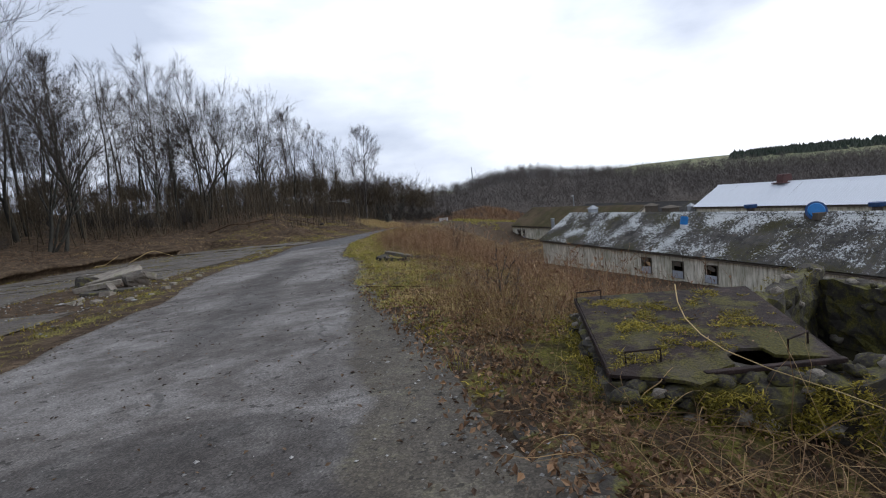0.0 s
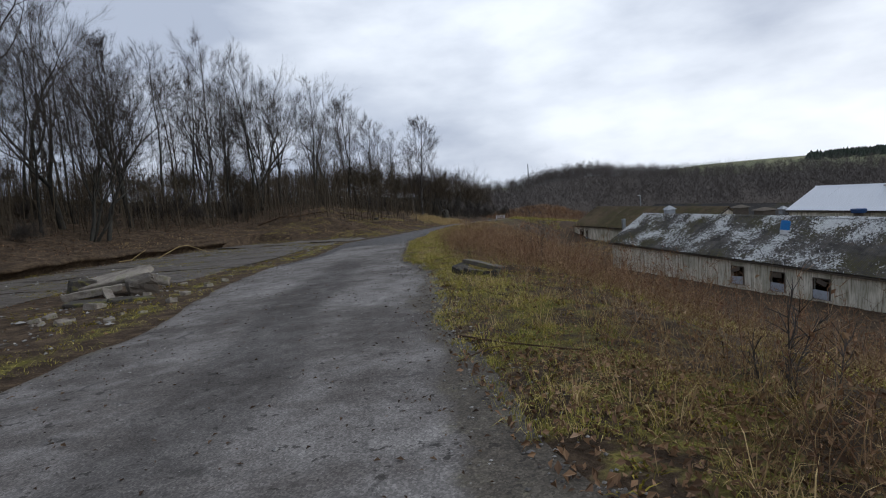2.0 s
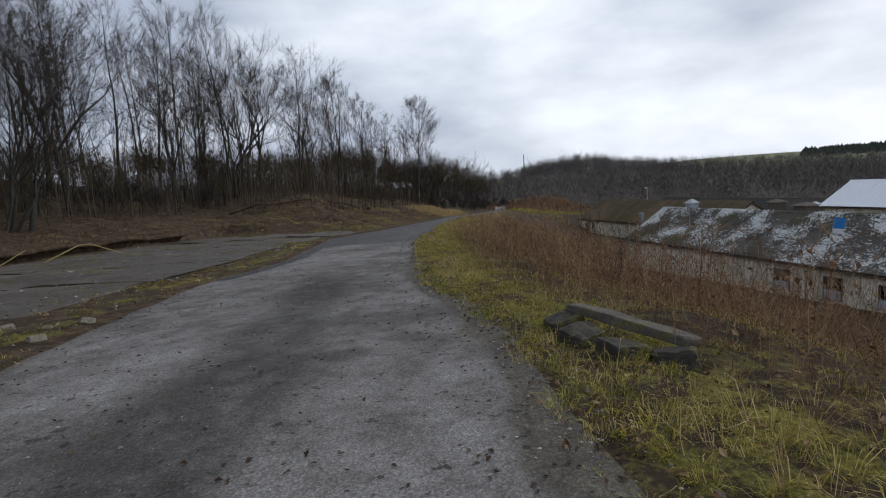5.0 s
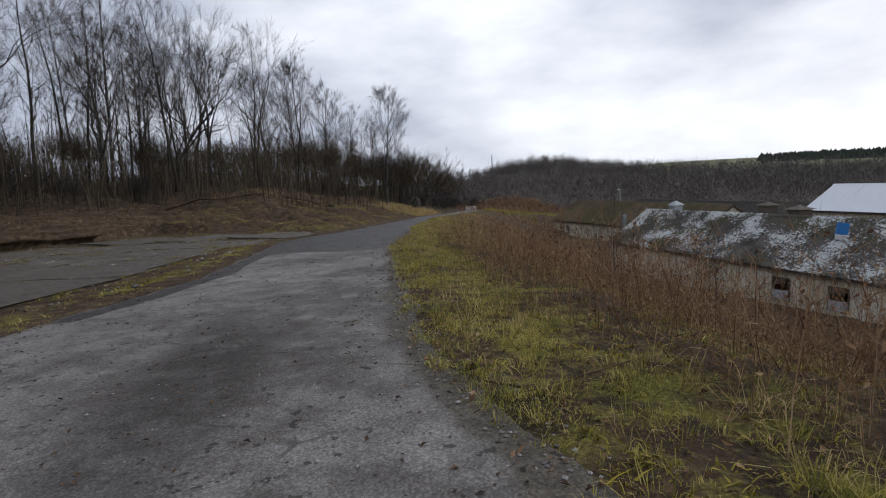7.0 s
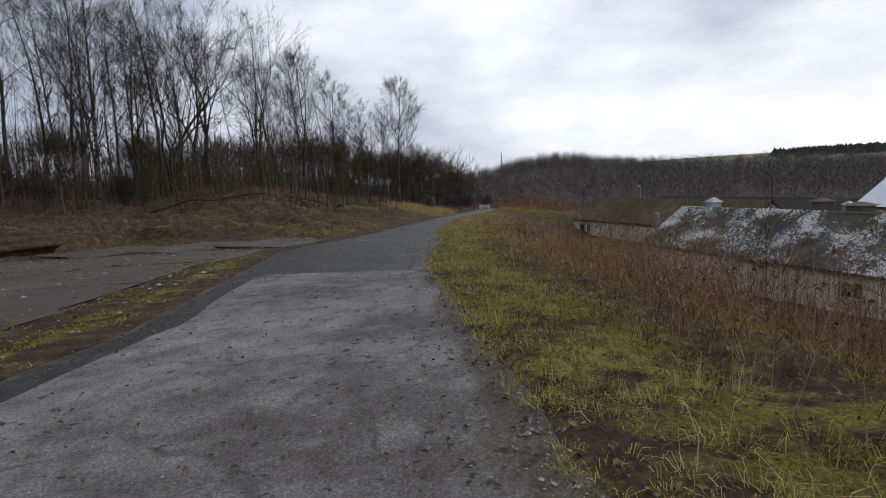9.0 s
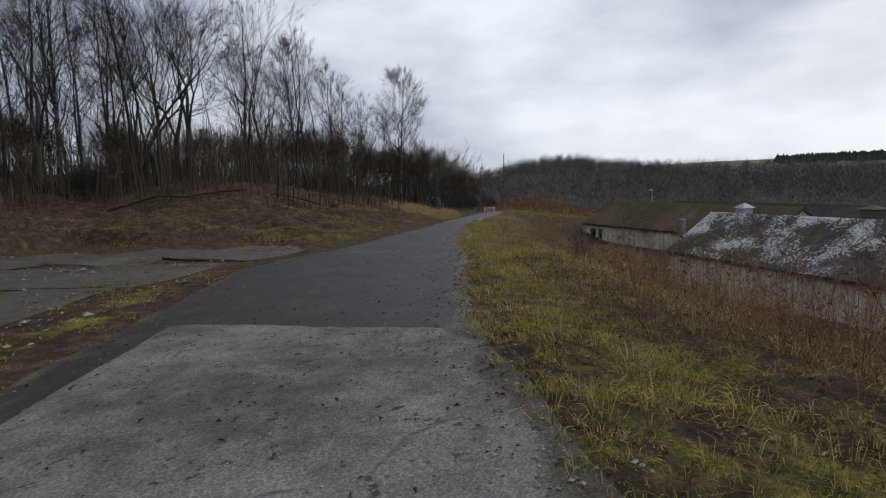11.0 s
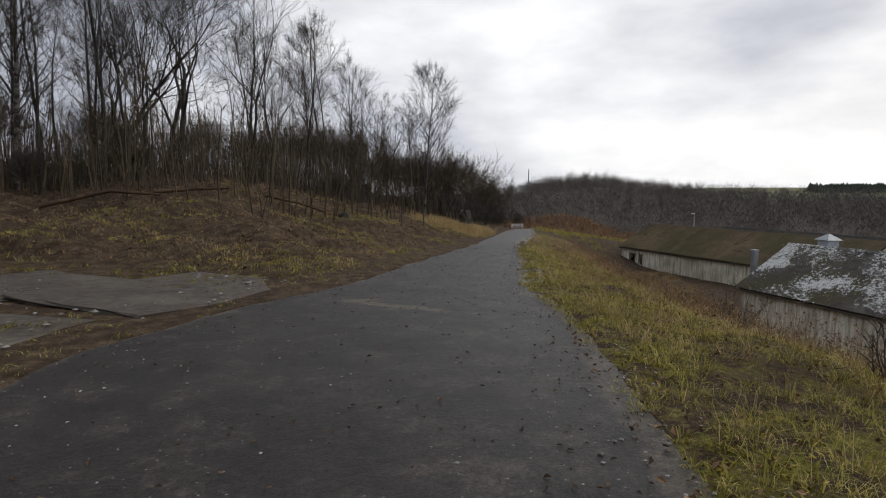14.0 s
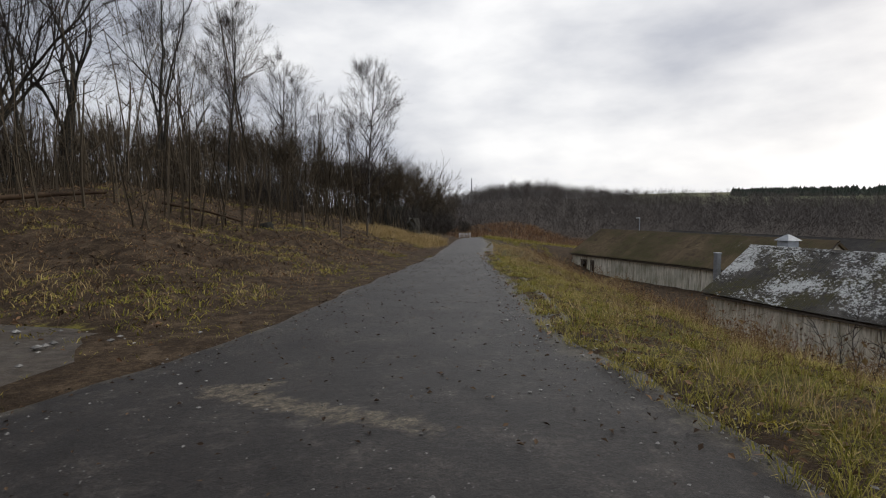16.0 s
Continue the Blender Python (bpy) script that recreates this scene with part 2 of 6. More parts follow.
def mat_roof(name, lichen, base_lo, base_hi, moss):
    """Weathered fibre-cement sheet with white lichen and cushions of moss."""
    m, nt, b = start_mat(name, 0.9, 0, 0.2)
    g = nt.nodes.new("ShaderNodeNewGeometry")
    v = g.outputs["Position"]
    n1, n2, n3 = noise_tex(nt, v, 0.22, 4), noise_tex(nt, v, 1.7, 6, 0.7), noise_tex(nt, v, 7.0, 5, 0.7)
    c = ramp(nt, n2, (0.35, base_lo), (0.65, base_hi))
    c = blend(nt, 0.6, c, ramp(nt, obj_random(nt), (0.0, 0.6), (1.0, 1.35)), "MULTIPLY")
    mf = calc(nt, "ADD", calc(nt, "MULTIPLY", n1, 0.45), calc(nt, "ADD", calc(nt, "MULTIPLY", n2, 0.3), calc(nt, "MULTIPLY", n3, 0.25)))
    c = blend(nt, ramp(nt, mf, (0.60 - 0.22 * moss, 0.0), (0.68 - 0.22 * moss, 0.9)), c, ramp(nt, n3, (0.3, (0.024, 0.022, 0.011)), (0.7, (0.088, 0.078, 0.030))))
    lf = calc(nt, "ADD", calc(nt, "MULTIPLY", noise_tex(nt, v, 0.35, 3), 0.45), calc(nt, "MULTIPLY", noise_tex(nt, v, 4.5, 5, 0.8), 0.55))
    sep = nt.nodes.new("ShaderNodeSeparateXYZ")
    nt.links.new(v, sep.inputs[0])
    lf = calc(nt, "ADD", lf, calc(nt, "MULTIPLY", calc(nt, "ADD", sep.outputs["Z"], 6.0), 0.016))
    c = blend(nt, ramp(nt, lf, (0.69 - 0.25 * lichen, 0.0), (0.715 - 0.25 * lichen, 0.9)), c, ramp(nt, n3, (0.35, (0.42, 0.42, 0.40)), (0.6, (0.66, 0.67, 0.65))))
    nt.links.new(c, b.inputs["Base Color"])
    bump(nt, b, calc(nt, "ADD", n3, n2), 0.6, 0.05)
    return m


def mat_wall_render():
    m, nt, b = start_mat("stained_white_wall", 0.85, 0, 0.2)
    g = nt.nodes.new("ShaderNodeNewGeometry")
    mp = nt.nodes.new("ShaderNodeMapping")
    mp.inputs["Scale"].default_value = (1, 1, 0.09)
    nt.links.new(g.outputs["Position"], mp.inputs["Vector"])
    st = noise_tex(nt, mp.outputs[0], 5.0, 5, 0.7)
    big = noise_tex(nt, g.outputs["Position"], 0.35, 4)
    c = ramp(nt, st, (0.30, (0.14, 0.118, 0.072)), (0.43, (0.52, 0.475, 0.36)), (0.58, (0.82, 0.77, 0.65)))
    c = blend(nt, ramp(nt, big, (0.45, 0.0), (0.7, 0.6)), c, (0.22, 0.22, 0.13))
    nt.links.new(c, b.inputs["Base Color"])
    bump(nt, b, st, 0.3, 0.03)
    return m


def mat_plain(name, col, rough=0.6, metal=0.0, vary=0.35, scale=3.0, dirt=(0.05, 0.045, 0.04)):
    m, nt, b = start_mat(name, rough, metal, 0.35)
    v = coords(nt)
    n1, n2 = noise_tex(nt, v, scale, 5, 0.65), noise_tex(nt, v, scale * 9, 4, 0.7)
    c = blend(nt, ramp(nt, calc(nt, "ADD", calc(nt, "MULTIPLY", n1, 0.6), calc(nt, "MULTIPLY", n2, 0.4)), (0.42, 0.0), (0.75, vary * 2)), col, dirt)
    nt.links.new(c, b.inputs["Base Color"])
    bump(nt, b, n2, 0.25, 0.01)
    return m


def mat_rust(moss):
    m, nt, b = start_mat("rusty_plate" if moss else "rust", 0.8, 0.1, 0.15)
    v = coords(nt)
    n1, n2, n3 = noise_tex(nt, v, 1.6, 5, 0.6), noise_tex(nt, v, 9.0, 6, 0.7), noise_tex(nt, v, 60.0, 3)
    c = ramp(nt, n2, (0.3, (0.012, 0.009, 0.008)), (0.55, (0.034, 0.022, 0.019)), (0.75, (0.085, 0.054, 0.045)))
    if moss:
        f = calc(nt, "ADD", calc(nt, "MULTIPLY", n1, 0.6), calc(nt, "MULTIPLY", n2, 0.4))
        c = blend(nt, ramp(nt, f, (0.48, 0.0), (0.55, 0.95)), c, ramp(nt, n3, (0.3, (0.020, 0.018, 0.006)), (0.7, (0.12, 0.105, 0.024))))
        c = blend(nt, ramp(nt, noise_tex(nt, v, 2.4, 4, 0.6), (0.56, 0.0), (0.66, 0.5)), c, (0.075, 0.060, 0.062))
    nt.links.new(c, b.inputs["Base Color"])
    bump(nt, b, calc(nt, "ADD", n2, calc(nt, "MULTIPLY", n3, 0.4)), 0.9, 0.02)
    return m


M_GROUND, M_ROAD = mat_ground(), mat_road()
M_SLAB = mat_concrete("muddy_concrete", 0.40, 0.62, True, True)
M_RUBBLE = mat_concrete("broken_concrete", 0.45, 1.5)
M_MOSSY = mat_concrete("mossy_concrete", 0.62, 0.36)
M_BEAM = mat_concrete("weathered_beam", 0.55, 0.85)
M_BARK = mat_bark("grey_bark", (0.022, 0.021, 0.018), (0.075, 0.070, 0.058))
M_TWIG = mat_bark("twig_bark", (0.034, 0.029, 0.025), (0.085, 0.073, 0.062))
M_BIRCH = mat_bark("birch_bark", (0.05, 0.045, 0.04), (0.3, 0.28, 0.26), True)
M_BIRCH_TWIG = mat_bark("birch_twigs", (0.050, 0.041, 0.038), (0.105, 0.087, 0.082))
M_GRASS = scatter_mat("verge_grass_blade", (0.10, (0.075, 0.082, 0.016)), (0.38, (0.210, 0.190, 0.036)), (0.60, (0.36, 0.295, 0.085)), (0.92, (0.55, 0.43, 0.21)), tint=(1.14, 1.16, 0.95))
M_MOSS = scatter_mat("cushion_moss", (0.1, (0.040, 0.037, 0.008)), (0.5, (0.135, 0.120, 0.020)), (0.95, (0.33, 0.28, 0.045)))
M_GREEN = scatter_mat("fresh_grass_blade", (0.1, (0.07, 0.125, 0.02)), (0.6, (0.16, 0.215, 0.035)), (0.95, (0.29, 0.29, 0.06)))
M_STRAW = scatter_mat("straw_blade", (0.1, (0.17, 0.13, 0.06)), (0.5, (0.34, 0.27, 0.14)), (0.95, (0.52, 0.43, 0.26)))
M_STALK = scatter_mat("dead_stalk", (0.1, (0.070, 0.039, 0.025)), (0.40, (0.200, 0.108, 0.062)), (0.65, (0.32, 0.20, 0.112)), (0.95, (0.50, 0.37, 0.23)), tint=(1.02, 1.0, 0.95))
M_WEED = scatter_mat("mixed_weed", (0.1, (0.055, 0.036, 0.022)), (0.4, (0.14, 0.092, 0.052)), (0.7, (0.25, 0.185, 0.095)), (0.95, (0.40, 0.32, 0.19)))
M_BRAMBLE = scatter_mat("bramble_cane", (0.1, (0.018, 0.012, 0.009)), (0.5, (0.050, 0.034, 0.024)), (0.9, (0.14, 0.10, 0.068)))
M_LEAF = scatter_mat("dead_leaf", (0.1, (0.042, 0.028, 0.020)), (0.45, (0.125, 0.079, 0.050)), (0.75, (0.24, 0.158, 0.098)), (0.97, (0.40, 0.31, 0.23)), rough=0.65)
M_STONE = scatter_mat("loose_stone", (0.1, (0.07, 0.064, 0.058)), (0.5, (0.20, 0.19, 0.175)), (0.9, (0.42, 0.40, 0.37)), tint=(1, 1, 1))
# far twigs: paler and more even than near ones, haze put into the colour
M_WOODS = scatter_mat("hazed_far_twigs", (0.1, (0.090, 0.078, 0.069)), (0.5, (0.105, 0.091, 0.080)), (0.9, (0.122, 0.106, 0.094)), tint=(1, 1, 1))
M_THICKET = scatter_mat("thicket_twigs", (0.1, (0.034, 0.029, 0.022)), (0.5, (0.070, 0.059, 0.045)), (0.9, (0.120, 0.102, 0.078)), tint=(1.12, 1.02, 0.88))
M_CONIFER = scatter_mat("far_conifer", (0.1, (0.018, 0.026, 0.018)), (0.9, (0.035, 0.046, 0.030)), tint=(1, 1, 1))
M_ROOF = mat_roof("lichen_roof", 0.66, (0.045, 0.041, 0.036), (0.115, 0.106, 0.094), 0.52)
M_ROOF_MOSS = mat_roof("mossy_roof", 0.15, (0.065, 0.045, 0.028), (0.14, 0.105, 0.06), 0.6)
M_ROOF_DARK = mat_roof("dark_roof", 0.12, (0.03, 0.028, 0.026), (0.06, 0.055, 0.05), 0.35)
M_WHITE_ROOF = mat_plain("white_sheet_roof", (0.66, 0.68, 0.71), 0.5, 0.0, 0.2, 0.4, (0.45, 0.45, 0.45))
M_WALL = mat_wall_render()
M_DARK = mat_plain("dark_interior", (0.03, 0.028, 0.025), 0.9)
M_WOOD = mat_plain("weathered_wood", (0.12, 0.095, 0.07), 0.85, 0, 0.4, 4)
M_BOARD = mat_plain("pale_board", (0.42, 0.45, 0.49), 0.7, 0, 0.3, 2)
M_BLUE = mat_plain("blue_plastic", (0.025, 0.20, 0.52), 0.4, 0, 0.2, 3)
M_BLUE_DULL = mat_plain("dull_blue_plastic", (0.03, 0.085, 0.22), 0.5, 0, 0.3, 3)
M_RED = mat_plain("red_brown_paint", (0.11, 0.045, 0.04), 0.7, 0, 0.4, 3)
M_LID, M_RUST = mat_rust(True), mat_rust(False)
M_METAL = mat_plain("galvanised_steel", (0.34, 0.36, 0.38), 0.5, 0.5, 0.3, 3)
M_LITTER_WHITE = mat_plain("white_plastic", (0.75, 0.75, 0.74), 0.5, 0, 0.1)
M_WATER = mat_plain("murky_tank_floor", (0.035, 0.030, 0.012), 0.25)


# ---- shape helpers ----
def part(name, bm, material, parent=None, label="", smooth=False):
    me = bpy.data.meshes.new(name)
    bm.to_mesh(me)
    bm.free()
    if smooth:
        me.polygons.foreach_set("use_smooth", [True] * len(me.polygons))
    me.materials.append(material)
    ob = new(name, me)
    ob.parent = parent
    return tagged(ob, label)


def raw_mesh(name, verts, faces, material, parent=None, label="", smooth=False):
    me = bpy.data.meshes.new(name)
    me.from_pydata(verts, [], faces)
    if smooth:
        me.polygons.foreach_set("use_smooth", [True] * len(me.polygons))
    me.materials.append(material)
    ob = new(name, me)
    ob.parent = parent
    return tagged(ob, label)


def tri_mesh(name, chunks, material, parent=None, label="", smooth=False):
    """A mesh from chunks of (verts (n,3), triangles (m,3)), joined quickly."""
    vs, fs, k = [], [], 0
    for v, f in chunks:
        vs.append(v)
        fs.append(f + k)
        k += len(v)
    v, f = np.concatenate(vs).astype(np.float32), np.concatenate(fs).astype(np.int32)
    me = bpy.data.meshes.new(name)
    me.vertices.add(len(v))
    me.vertices.foreach_set("co", v.ravel())
    me.loops.add(f.size)
    me.loops.foreach_set("vertex_index", f.ravel())
    me.polygons.add(len(f))
    me.polygons.foreach_set("loop_start", np.arange(0, f.size, 3, dtype=np.int32))
    me.polygons.foreach_set("use_smooth", np.full(len(f), smooth))
    me.update(calc_edges=True)
    me.validate()
    me.materials.append(material)
    ob = new(name, me)
    ob.parent = parent
    return tagged(ob, label)


def box_bm(sx, sy, sz, at=(0, 0, 0), bevel=0.0, turn=None, rough=0.0, seed=0, cuts=0):
    bm = bmesh.new()
    bmesh.ops.create_cube(bm, size=1.0)
    bmesh.ops.scale(bm, vec=(sx, sy, sz), verts=bm.verts)
    if cuts:
        bmesh.ops.subdivide_edges(bm, edges=bm.edges[:], cuts=cuts, use_grid_fill=True)
    if bevel:
        bmesh.ops.bevel(bm, geom=bm.edges[:] if not cuts else [e for e in bm.edges if e.calc_face_angle(0) > 0.8], offset=bevel, segments=1, affect="EDGES")
    if rough:
        for vt in bm.verts:
            vt.co += Vector(noise.noise_vector(vt.co * 3.1 + Vector((seed, seed * 2, 0)))) * rough
            if cuts > 6:
                vt.co += Vector(noise.noise_vector(vt.co * 9.0 + Vector((seed, 5, 0)))) * rough * 0.5
    m = Matrix.Translation(at) @ (turn.to_4x4() if turn else Matrix.Identity(4))
    bmesh.ops.transform(bm, matrix=m, verts=bm.verts)
    return bm


def cyl_bm(r1, r2, h, seg=16, at=(0, 0, 0), turn=None, bevel=0.0):
    bm = bmesh.new()
    bmesh.ops.create_cone(bm, cap_ends=True, segments=seg, radius1=r1, radius2=r2, depth=h)
    if bevel:
        bmesh.ops.bevel(bm, geom=[e for e in bm.edges if e.calc_face_angle(0) > 0.8], offset=bevel, segments=2, affect="EDGES")
    bmesh.ops.transform(bm, matrix=Matrix.Translation(at) @ (turn.to_4x4() if turn else Matrix.Identity(4)), verts=bm.verts)
    return bm


def tube(points, radii, sides=3):
    """A tapered tube along points, as (verts, triangles)."""
    p = np.asarray(points, float)
    r = np.asarray(radii, float)
    d = np.gradient(p, axis=0)
    d /= np.linalg.norm(d, axis=1)[:, None] + 1e-9
    ref = np.where(np.abs(d[:, 2:3]) > 0.9, [[1.0, 0, 0]], [[0, 0, 1.0]])
    a = np.cross(d, ref)
    a /= np.linalg.norm(a, axis=1)[:, None] + 1e-9
    b = np.cross(d, a)
    ang = np.arange(sides) * 2 * np.pi / sides
    v = (p[:, None] + r[:, None, None] * (np.cos(ang)[None, :, None] * a[:, None] + np.sin(ang)[None, :, None] * b[:, None])).reshape(-1, 3)
    f = []
    for i in range(len(p) - 1):
        for k in range(sides):
            q, w = i * sides + k, i * sides + (k + 1) % sides
            f += [(q, w, w + sides), (q, w + sides, q + sides)]
    return v, np.array(f)


def thing(name, label, category, at=(0, 0, 0), group="", kind=""):
    ob = new(name)
    ob.matrix_basis = Matrix.Translation(at)
    return tagged(ob, label, category, group, kind)


# ---- the lie of the land ----
LEFT_EDGE = ((-20, -4.4), (8, -4.55), (10, -4.8), (14, -4.5), (16.5, -4.85), (20, -5.2), (25, -5.2), (28.5, -4.4), (30, -4.05), (35, -3.9), (41.4, -3.75), (44, -2.6), (45.1, -1.9), (47, -0.85), (50.4, 0.37), (54.5, 2.0), (60, 4.2), (76, 8.8), (95, 14), (112, 19), (135, 26.5))
RIGHT_EDGE = ((-20, 1.0), (3.4, 1.0), (5, 0.95), (12, 0.5), (14, 0.72), (18, 0.85), (20.3, 0.62), (22, 0.33), (24, 0.33), (26, 0.5), (28, 0.6), (31, 0.77), (33.7, 0.82), (35.2, 1.1), (37.5, 1.55), (42.4, 2.6), (45.4, 2.85), (50.4, 4.2), (60, 6.6), (76, 12), (95, 17.5), (112, 22.5), (135, 30))


def le(y):
    return np.interp(y, [p[0] for p in LEFT_EDGE], [p[1] for p in LEFT_EDGE])


def re(y):
    return np.interp(y, [p[0] for p in RIGHT_EDGE], [p[1] for p in RIGHT_EDGE])


def smooth(a, lo, hi):
    t = np.clip((a - lo) / (hi - lo), 0, 1)
    return t * t * (3 - 2 * t)


def wave(x, y, s=1.0, k=0.0):
    """Cheap rolling noise, about -1 to 1."""
    x, y = x / s, y / s
    return (np.sin(x * 1.7 + 1.3 * np.sin(y * 1.1 + k) + k) + np.sin(y * 2.1 + 1.7 * np.sin(x * 0.9 + 2 * k) + 2.1 * k) + 0.6 * np.sin((x + y) * 3.3 + k) + 0.6 * np.sin((x - y) * 2.9 - k)) / 3.2


def base(x, y):
    yy = np.minimum(y, 150)
    return -0.04 * yy - 0.022 * np.maximum(0, yy - 62) + 0.016 * np.clip(x, -25, 25)


def bank_foot(x, y):
    """How far a place lies beyond the foot of the wooded bank."""
    d = le(y) - x
    return np.minimum(np.maximum(d - 12.5, (y - (47.3 + 0.45 * (-3 - x))) * 0.89), d - 1.0)


def skyline(b):
    return np.interp(b, (-20, 5, 9, 12, 15, 20, 23, 28, 34, 42, 52, 70, 120), (0.02, 0.01, 0.010, 0.012, 0.018, 0.030, 0.033, 0.025, 0.016, 0.012, 0.006, 0.003, 0.003))


def land(x, y):
    x, y = np.asarray(x, float), np.asarray(y, float)
    z = base(x, y)
    dl, dr = le(y) - x, x - re(y)
    # the left side: a slightly raised yard, then the wooded bank
    z = z + np.clip(dl, 0, 12) * 0.03
    e = np.maximum(bank_foot(x, y), 0)
    lip = 0.55 * smooth(e, 0.3, 0.75) * smooth(dl, 8, 11)
    rise = 0.175 * e
    rise = np.where(rise > 7.0, 7.0 + 0.08 * (rise - 7.0), rise)
    z = z + lip + rise + smooth(e, 1, 5) * 0.35 * wave(x, y, 2.5) + smooth(e, 0.3, 2.0) * 0.19 * wave(x, y, 0.8, 3.0)
    # the right side: a verge, then the slope down to the sheds
    d = np.maximum(dr, 0)
    fall = (0.10 + 0.13 * smooth(y, 38, 48)) * np.minimum(d, 2.5) + (0.40 + 0.22 * smooth(y, 46, 62)) * np.maximum(d - 2.5, 0)
    floor = -10.9 + 0.012 * np.maximum(0, 45 - y)
    down = np.maximum(z - fall, floor)
    hold = smooth(y, 106, 126)
    gentle = np.maximum(z - 0.14 * d, -10.5)
    z = np.where(dr > 0, down * (1 - hold) + gentle * hold, z)
    z = z + (0.09 * wave(x, y, 1.1, 2.0) + 0.05 * wave(x, y, 0.42, 5.0)) * smooth(d, 0.3, 2.0)
    # the hollow in front of the chamber and the tank beside it
    z = z - 0.42 * np.exp(-(((x - 2.75) / 0.9) ** 2 + ((y - 2.25) / 0.5) ** 2))
    z = z - 1.3 * np.exp(-(((x - 4.9) / 1.05) ** 4 + ((y - 4.65) / 0.85) ** 4))
    # the brown mound beyond the sheds
    z = z + 3.8 * np.exp(-(((x - 44) / 12) ** 2 + ((y - 154) / 9) ** 2))
    # the far side of the valley
    r = np.hypot(x, y - 38)
    bearing = np.degrees(np.arctan2(x, y - 38))
    top = skyline(bearing) * 330 - 7.0
    far = smooth(r, 150, 330)
    right = smooth(bearing, 2, 12)
    z = z * (1 - far * right) + (top * far * right)
    moor = smooth(r, 420, 900) * smooth(bearing, 24, 34)
    z = z + moor * (900 * 0.0130 - top)
    return z


def land1(x, y):
    return float(land(np.array([x]), np.array([y]))[0])


def steps(*runs):
    out = []
    for lo, hi, n in runs:
        out += list(np.linspace(lo, hi, n, endpoint=False))
    return np.array(out + [runs[-1][1]])


# ---- ground ----
gx = steps((-1600, -300, 10), (-300, -70, 14), (-70, -20, 40), (-20, -8, 30), (-8, 7, 66), (7, 16, 26), (16, 60, 48), (60, 350, 40), (350, 1600, 14))
gy = steps((-1600, -60, 10), (-60, -4, 18), (-4, 62, 185), (62, 140, 80), (140, 420, 45), (420, 1000, 20), (1000, 1800, 5))
GX, GY = np.meshgrid(gx, gy)
GZ = land(GX, GY)
inside = np.minimum(GX - le(GY), re(GY) - GX)
GZ = GZ - 0.07 * smooth(inside, 0.05, 0.45) * (GY < 134) + 0.012 * smooth(-inside, 0, 0.5)
nx = len(gx)
quads = [(j * nx + i, j * nx + i + 1, (j + 1) * nx + i + 1, (j + 1) * nx + i) for j in range(len(gy) - 1) for i in range(nx - 1)]
ground = raw_mesh("ground", np.stack([GX, GY, GZ], -1).reshape(-1, 3).tolist(), quads, M_GROUND, smooth=True)
tagged(ground, "rough ground of leaf litter, moss and winter grass", "ground", kind="structure")
dr_ = GX - re(GY)
grass_cover = np.clip(0.50 - np.abs(dr_ - 1.0) * 0.09 + 0.16 * wave(GX, GY, 0.7, 4.0), 0, 1) * (dr_ > -0.5)
grass_cover = np.maximum(grass_cover, 0.40 * (dr_ > 0) * (0.5 + 0.5 * wave(GX, GY, 1.4, 1.0)))
dl_ = le(GY) - GX
grass_cover = np.maximum(grass_cover, np.clip(0.52 - np.abs(dl_ - 0.6) * 0.6 + 0.15 * wave(GX, GY, 0.8, 5.0), 0, 1) * (dl_ > -0.5) * (1 - 0.6 * smooth(GY, 38, 44)))
grass_cover = np.maximum(grass_cover, 0.9 * np.exp(-(((GX + 3.6) / 1.0) ** 2 + ((GY - 47.0) / 0.8) ** 2)))
rr = np.hypot(GX, GY - 38)
bb = np.degrees(np.arctan2(GX, GY - 38))
# the third mask grows with distance and brings in the haze-paled litter
for aname, vals in (("grass", grass_cover), ("field", smooth(rr, 335, 420) * (bb > 5)), ("distant_haze", smooth(rr, 120, 200) * (bb > 3))):
    a = ground.data.attributes.new(aname, "FLOAT", "POINT")
    a.data.foreach_set("value", vals.astype(np.float32).ravel())

# the undercut edge of the bank along the back of the yard
by = np.linspace(4.0, 47.0, 170)
prof = np.array(((-1.1, 0.66), (-0.3, 0.64), (0.12, 0.60), (0.34, 0.50), (0.36, 0.40), (0.12, 0.33), (-0.10, 0.20), (-0.16, -0.15)))
foot_x = le(by) - 12.5 + 0.35 * wave(by, by * 0.4, 1.6)
swell = 0.8 + 0.35 * wave(by, by * 0.2, 0.7, 2.0)
BX = foot_x[:, None] + prof[None, :, 0] * swell[:, None] + 0.06 * wave(by[:, None], prof[None, :, 1] * 9, 0.25, 1.0)
BZ = land(foot_x + 0.25, by)[:, None] + prof[None, :, 1] * (0.9 + 0.2 * wave(by, by * 0.3, 1.1, 4.0))[:, None]
bq = [(j * 8 + i, j * 8 + i + 1, (j + 1) * 8 + i + 1, (j + 1) * 8 + i) for j in range(len(by) - 1) for i in range(7)]
bank_edge = raw_mesh("bank_edge", np.stack([BX, np.repeat(by[:, None], 8, 1), BZ], -1).reshape(-1, 3).tolist(), bq, M_GROUND, smooth=True)
tagged(bank_edge, "dark undercut earth edge of the bank behind the yard", "bank", kind="structure")

